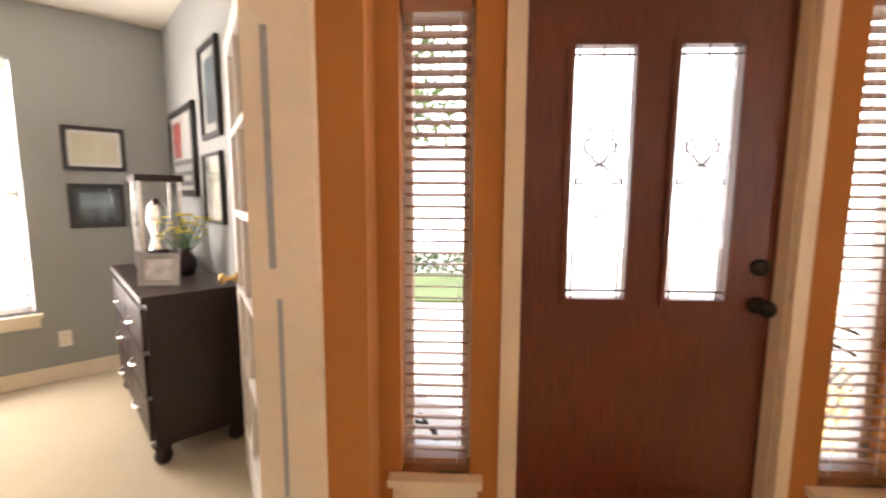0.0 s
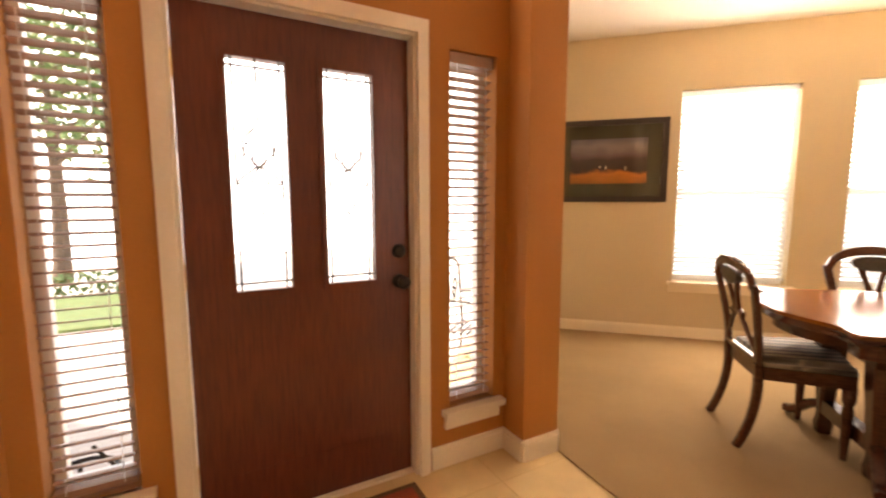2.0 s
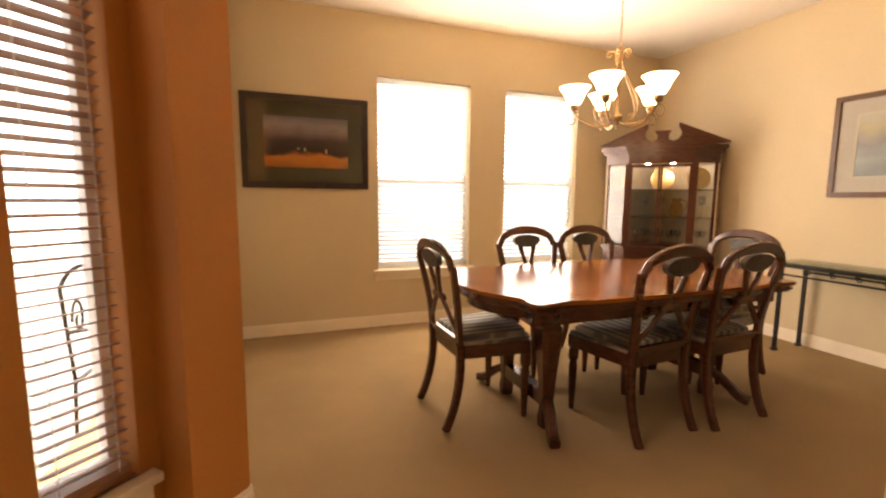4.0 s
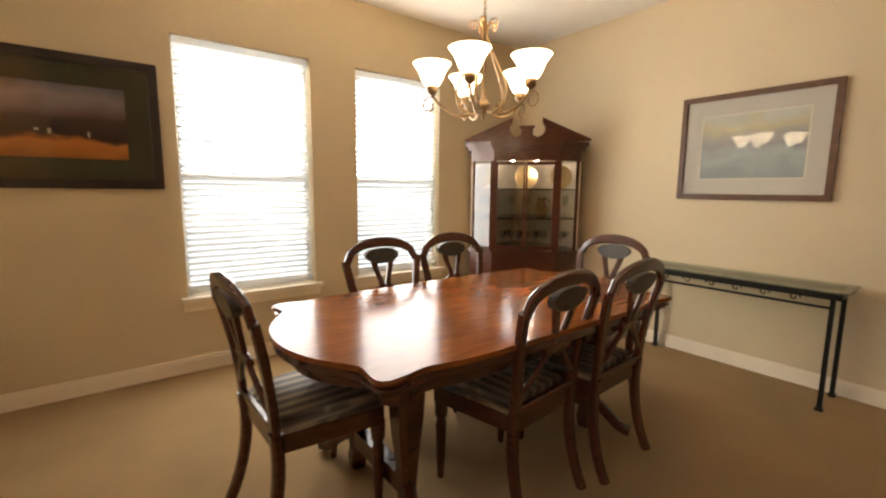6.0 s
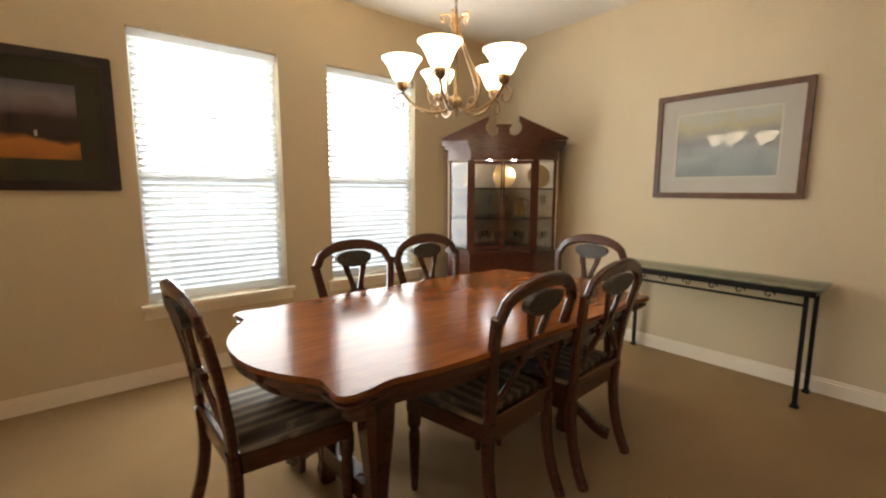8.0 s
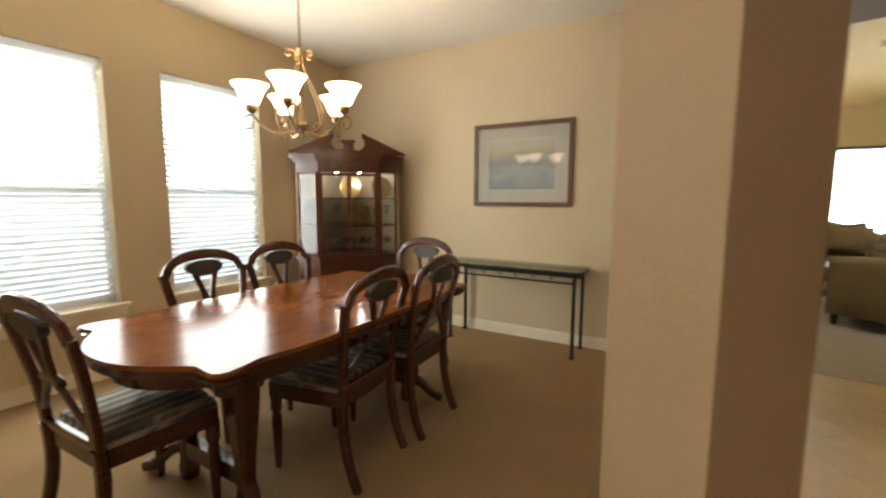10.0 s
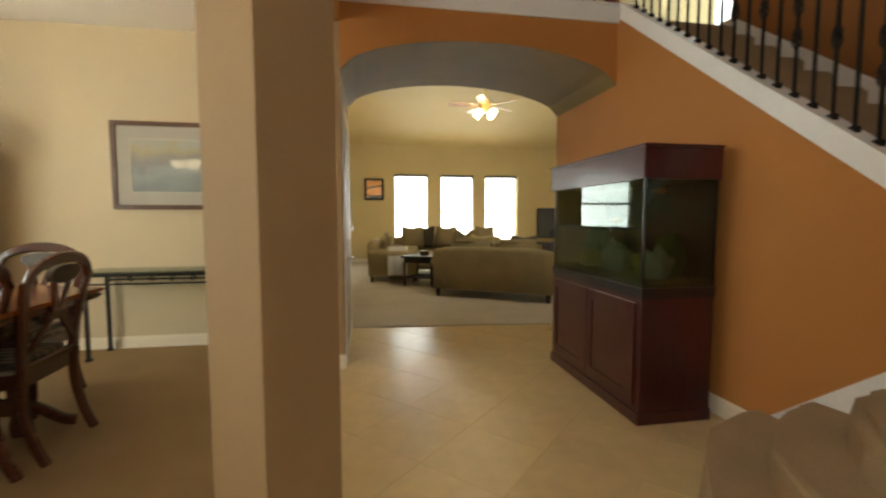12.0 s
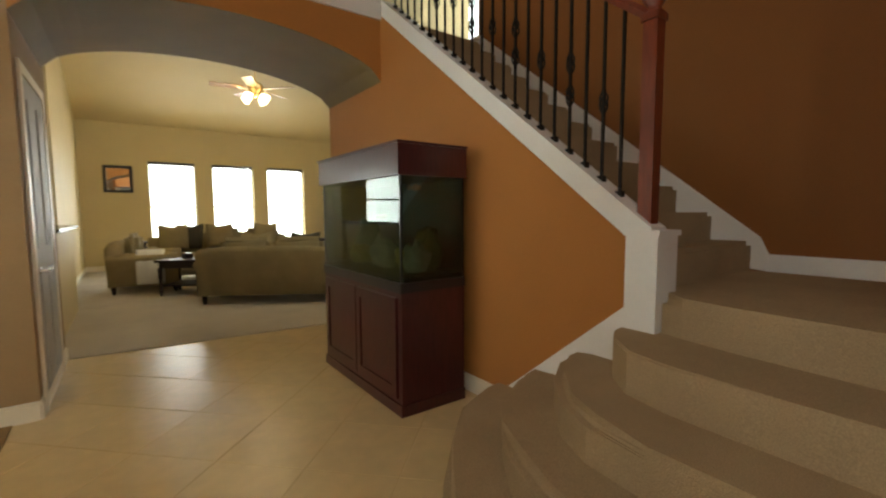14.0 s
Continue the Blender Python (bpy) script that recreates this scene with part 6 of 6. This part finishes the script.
for i in range(2600):
    u, v = rnd.uniform(-13, -1.1), rnd.uniform(-7.9, -7.3)
    hgt = 0.12 + 0.2 * noise.noise(Vector((u * 0.5, 0, 3)))
    z = rnd.uniform(-0.28, max(0.0, hgt))
    p = Vector((*dw(u, v), z))
    d = Vector((rnd.uniform(-1, 1), rnd.uniform(-1, 1), rnd.uniform(-0.4, 1))).normalized() * 0.10
    e = d.cross(Vector((rnd.uniform(-1, 1), rnd.uniform(-1, 1), 0.5))).normalized() * 0.035
    bm.faces.new([bm.verts.new(x) for x in (p, p + d * 0.5 + e, p + d, p + d * 0.5 - e)])
tagged(part("hedge", bm, mat("hedge_leaves", (0.07, 0.13, 0.04), 0.7, scale=10, amount=0.3)), "low uneven green shrubs along the far edge of the lawn", "shrub", kind="stuff")


def tree(m, h, seed):
    r = random.Random(seed)
    t = thing("tree", m, "leafy green yard tree with an uneven crown", "tree", "trees in the front yard")
    bm = bmesh.new()
    tube(bm, [(0, 0, 0), (0.05, 0.02, h * 0.25), (0.0, 0.06, h * 0.5), (0.05, 0.0, h * 0.8)], [0.17, 0.13, 0.10, 0.03], 8)
    tips = []
    for i in range(9):
        a = i * 2.4
        z = h * (0.42 + 0.04 * i)
        q = Vector((math.cos(a) * h * 0.26, math.sin(a) * h * 0.26, z + h * 0.16))
        tube(bm, [(0, 0.03, z), q * 0.5 + Vector((0, 0, z * 0.5)), q], [0.05, 0.035, 0.012], 6)
        tips.append(q)
    part("trunk", bm, mat("bark", (0.10, 0.07, 0.05), 0.9, scale=20, amount=0.3, bump=0.6), t)
    bm = bmesh.new()
    for q in tips + [Vector((0, 0, h * 0.9)), Vector((0.2, 0.3, h * 0.75))]:
        for i in range(230):
            p = q + Vector((r.gauss(0, 0.42), r.gauss(0, 0.42), r.gauss(0, 0.32)))
            d = Vector((r.uniform(-1, 1), r.uniform(-1, 1), r.uniform(-1, 0.6))).normalized() * 0.16
            e = d.cross(Vector((r.uniform(-1, 1), r.uniform(-1, 1), 0.3))).normalized() * 0.055
            bm.faces.new([bm.verts.new(x) for x in (p, p + d * 0.5 + e, p + d, p + d * 0.5 - e)])
    part("crown", bm, mat("tree_leaves", (0.12, 0.20, 0.07), 0.7, scale=3, amount=0.3), t)
    return t


for u, v, h, sd in ((-3.4, -9.2, 5.4, 3), (-9.4, -8.8, 5.2, 8)):
    tree(pose(*dw(u, v), -0.30), h, sd)
bm = bmesh.new()
box(bm, -22, 18, -13.0, -12.9, -0.32, 7.0, DOORWALL)
structure("backdrop_street", bm, STREET, "overexposed bright distance beyond the front yard", "backdrop")


def iron_chair(m):
    t = thing("porch_chair", m, "black wrought iron porch chair with scrolled back", "chair", "chairs on the porch")
    bm = bmesh.new()
    for i in range(8):
        box(bm, -0.22, 0.22, -0.21 + i * 0.055, -0.185 + i * 0.055, 0.42, 0.428)
    part("seat", bm, IRON, t)
    for x in (-0.22, 0.22):
        for y, top in ((0.22, 0.64), (-0.22, 0.92)):
            bm = bmesh.new()
            tube(bm, [(x, y * 1.1, 0.0), (x, y, 0.42), (x, y * (1.0 if y > 0 else 1.15), top)], 0.011, 6)
            part("leg", bm, IRON, t)
        bm = bmesh.new()
        tube(bm, bez((x, -0.24, 0.68), (x, -0.05, 0.72), (x, 0.15, 0.68), (x, 0.24, 0.60), 8), 0.012, 6)
        part("arm", bm, IRON, t)
    bm = bmesh.new()
    tube(bm, bez((-0.22, -0.253, 0.92), (-0.12, -0.26, 1.04), (0.12, -0.26, 1.04), (0.22, -0.253, 0.92), 10), 0.012, 6)
    part("top_rail", bm, IRON, t)
    for s in (-1, 1):
        bm = bmesh.new()
        tube(bm, [(s * (0.085 + (0.065 - 0.003 * i) * math.cos(i * 0.42)), -0.245, 0.72 + (0.13 - 0.006 * i) * math.sin(i * 0.42)) for i in range(19)], 0.008, 6)
        part("scroll", bm, IRON, t)
    return t


iron_chair(DOORWALL @ pose(1.15, -1.15, -0.17, 0, 0, -40))
t = thing("plant_stand", DOORWALL @ pose(-1.40, -0.52, -0.17, 0, 0, 20) @ Matrix.Scale(1.25, 4), "low black wrought iron plant stand on the porch", "plant stand")
for k in range(3):
    bm = bmesh.new()
    tube(bm, bez((0.16, 0, 0.0), (0.05, 0, 0.05), (0.05, 0, 0.14), (0.12, 0, 0.22), 10), 0.008, 6, pose(0, 0, 0, 0, 0, 120 * k))
    part("leg", bm, IRON, t)
bm = bmesh.new()
tube(bm, [(0.12 * math.cos(i * 0.349), 0.12 * math.sin(i * 0.349), 0.22) for i in range(19)], 0.008, 6)
part("ring", bm, IRON, t)
for s in (-1, 1):
    bm = bmesh.new()
    tube(bm, [(s * (0.09 + (0.05 - 0.002 * i) * math.cos(i * 0.45)), 0, 0.29 + (0.06 - 0.0025 * i) * math.sin(i * 0.45 - 1.57)) for i in range(16)], 0.007, 6)
    part("scroll", bm, IRON, t)

# ---- foyer tiles, last ----
TS = 0.46
bm = bmesh.new()
a = TS / 2 - 0.002
prism(bm, [(-a, -a), (a, -a), (a, a), (-a, a)], -0.012, 0.0)
bmesh.ops.bevel(bm, geom=[e for e in bm.edges if all(v.co.z > -0.001 for v in e.verts)], offset=0.002, segments=1, affect="EDGES")
tile_mesh = mesh_of("floor_tile", bm, TILE)
floor = bpy.data.objects["floor_slab"]
rot45 = pose(0, 0, 0, 0, 0, 45)
for i in range(-14, 16):
    for j in range(-14, 16):
        p = rot45 @ Vector((i * TS, j * TS, 0))
        x, y = p.x + 1.5, p.y + 0.9
        hall = 1.0 < x < 5.75 and -1.05 < y < 1.60
        u, v = (x - 0.4 + y - 2.5) * R2, (x - 0.4 - y + 2.5) * R2
        foyer = -1.75 < u < 0.95 and 0.0 < v < 3.2 and y > -0.6
        if hall or foyer:
            o = new("tile", tile_mesh)
            o.parent = floor
            o.matrix_basis = pose(x, y, rnd.uniform(-0.0008, 0.0004), 0, 0, 45)
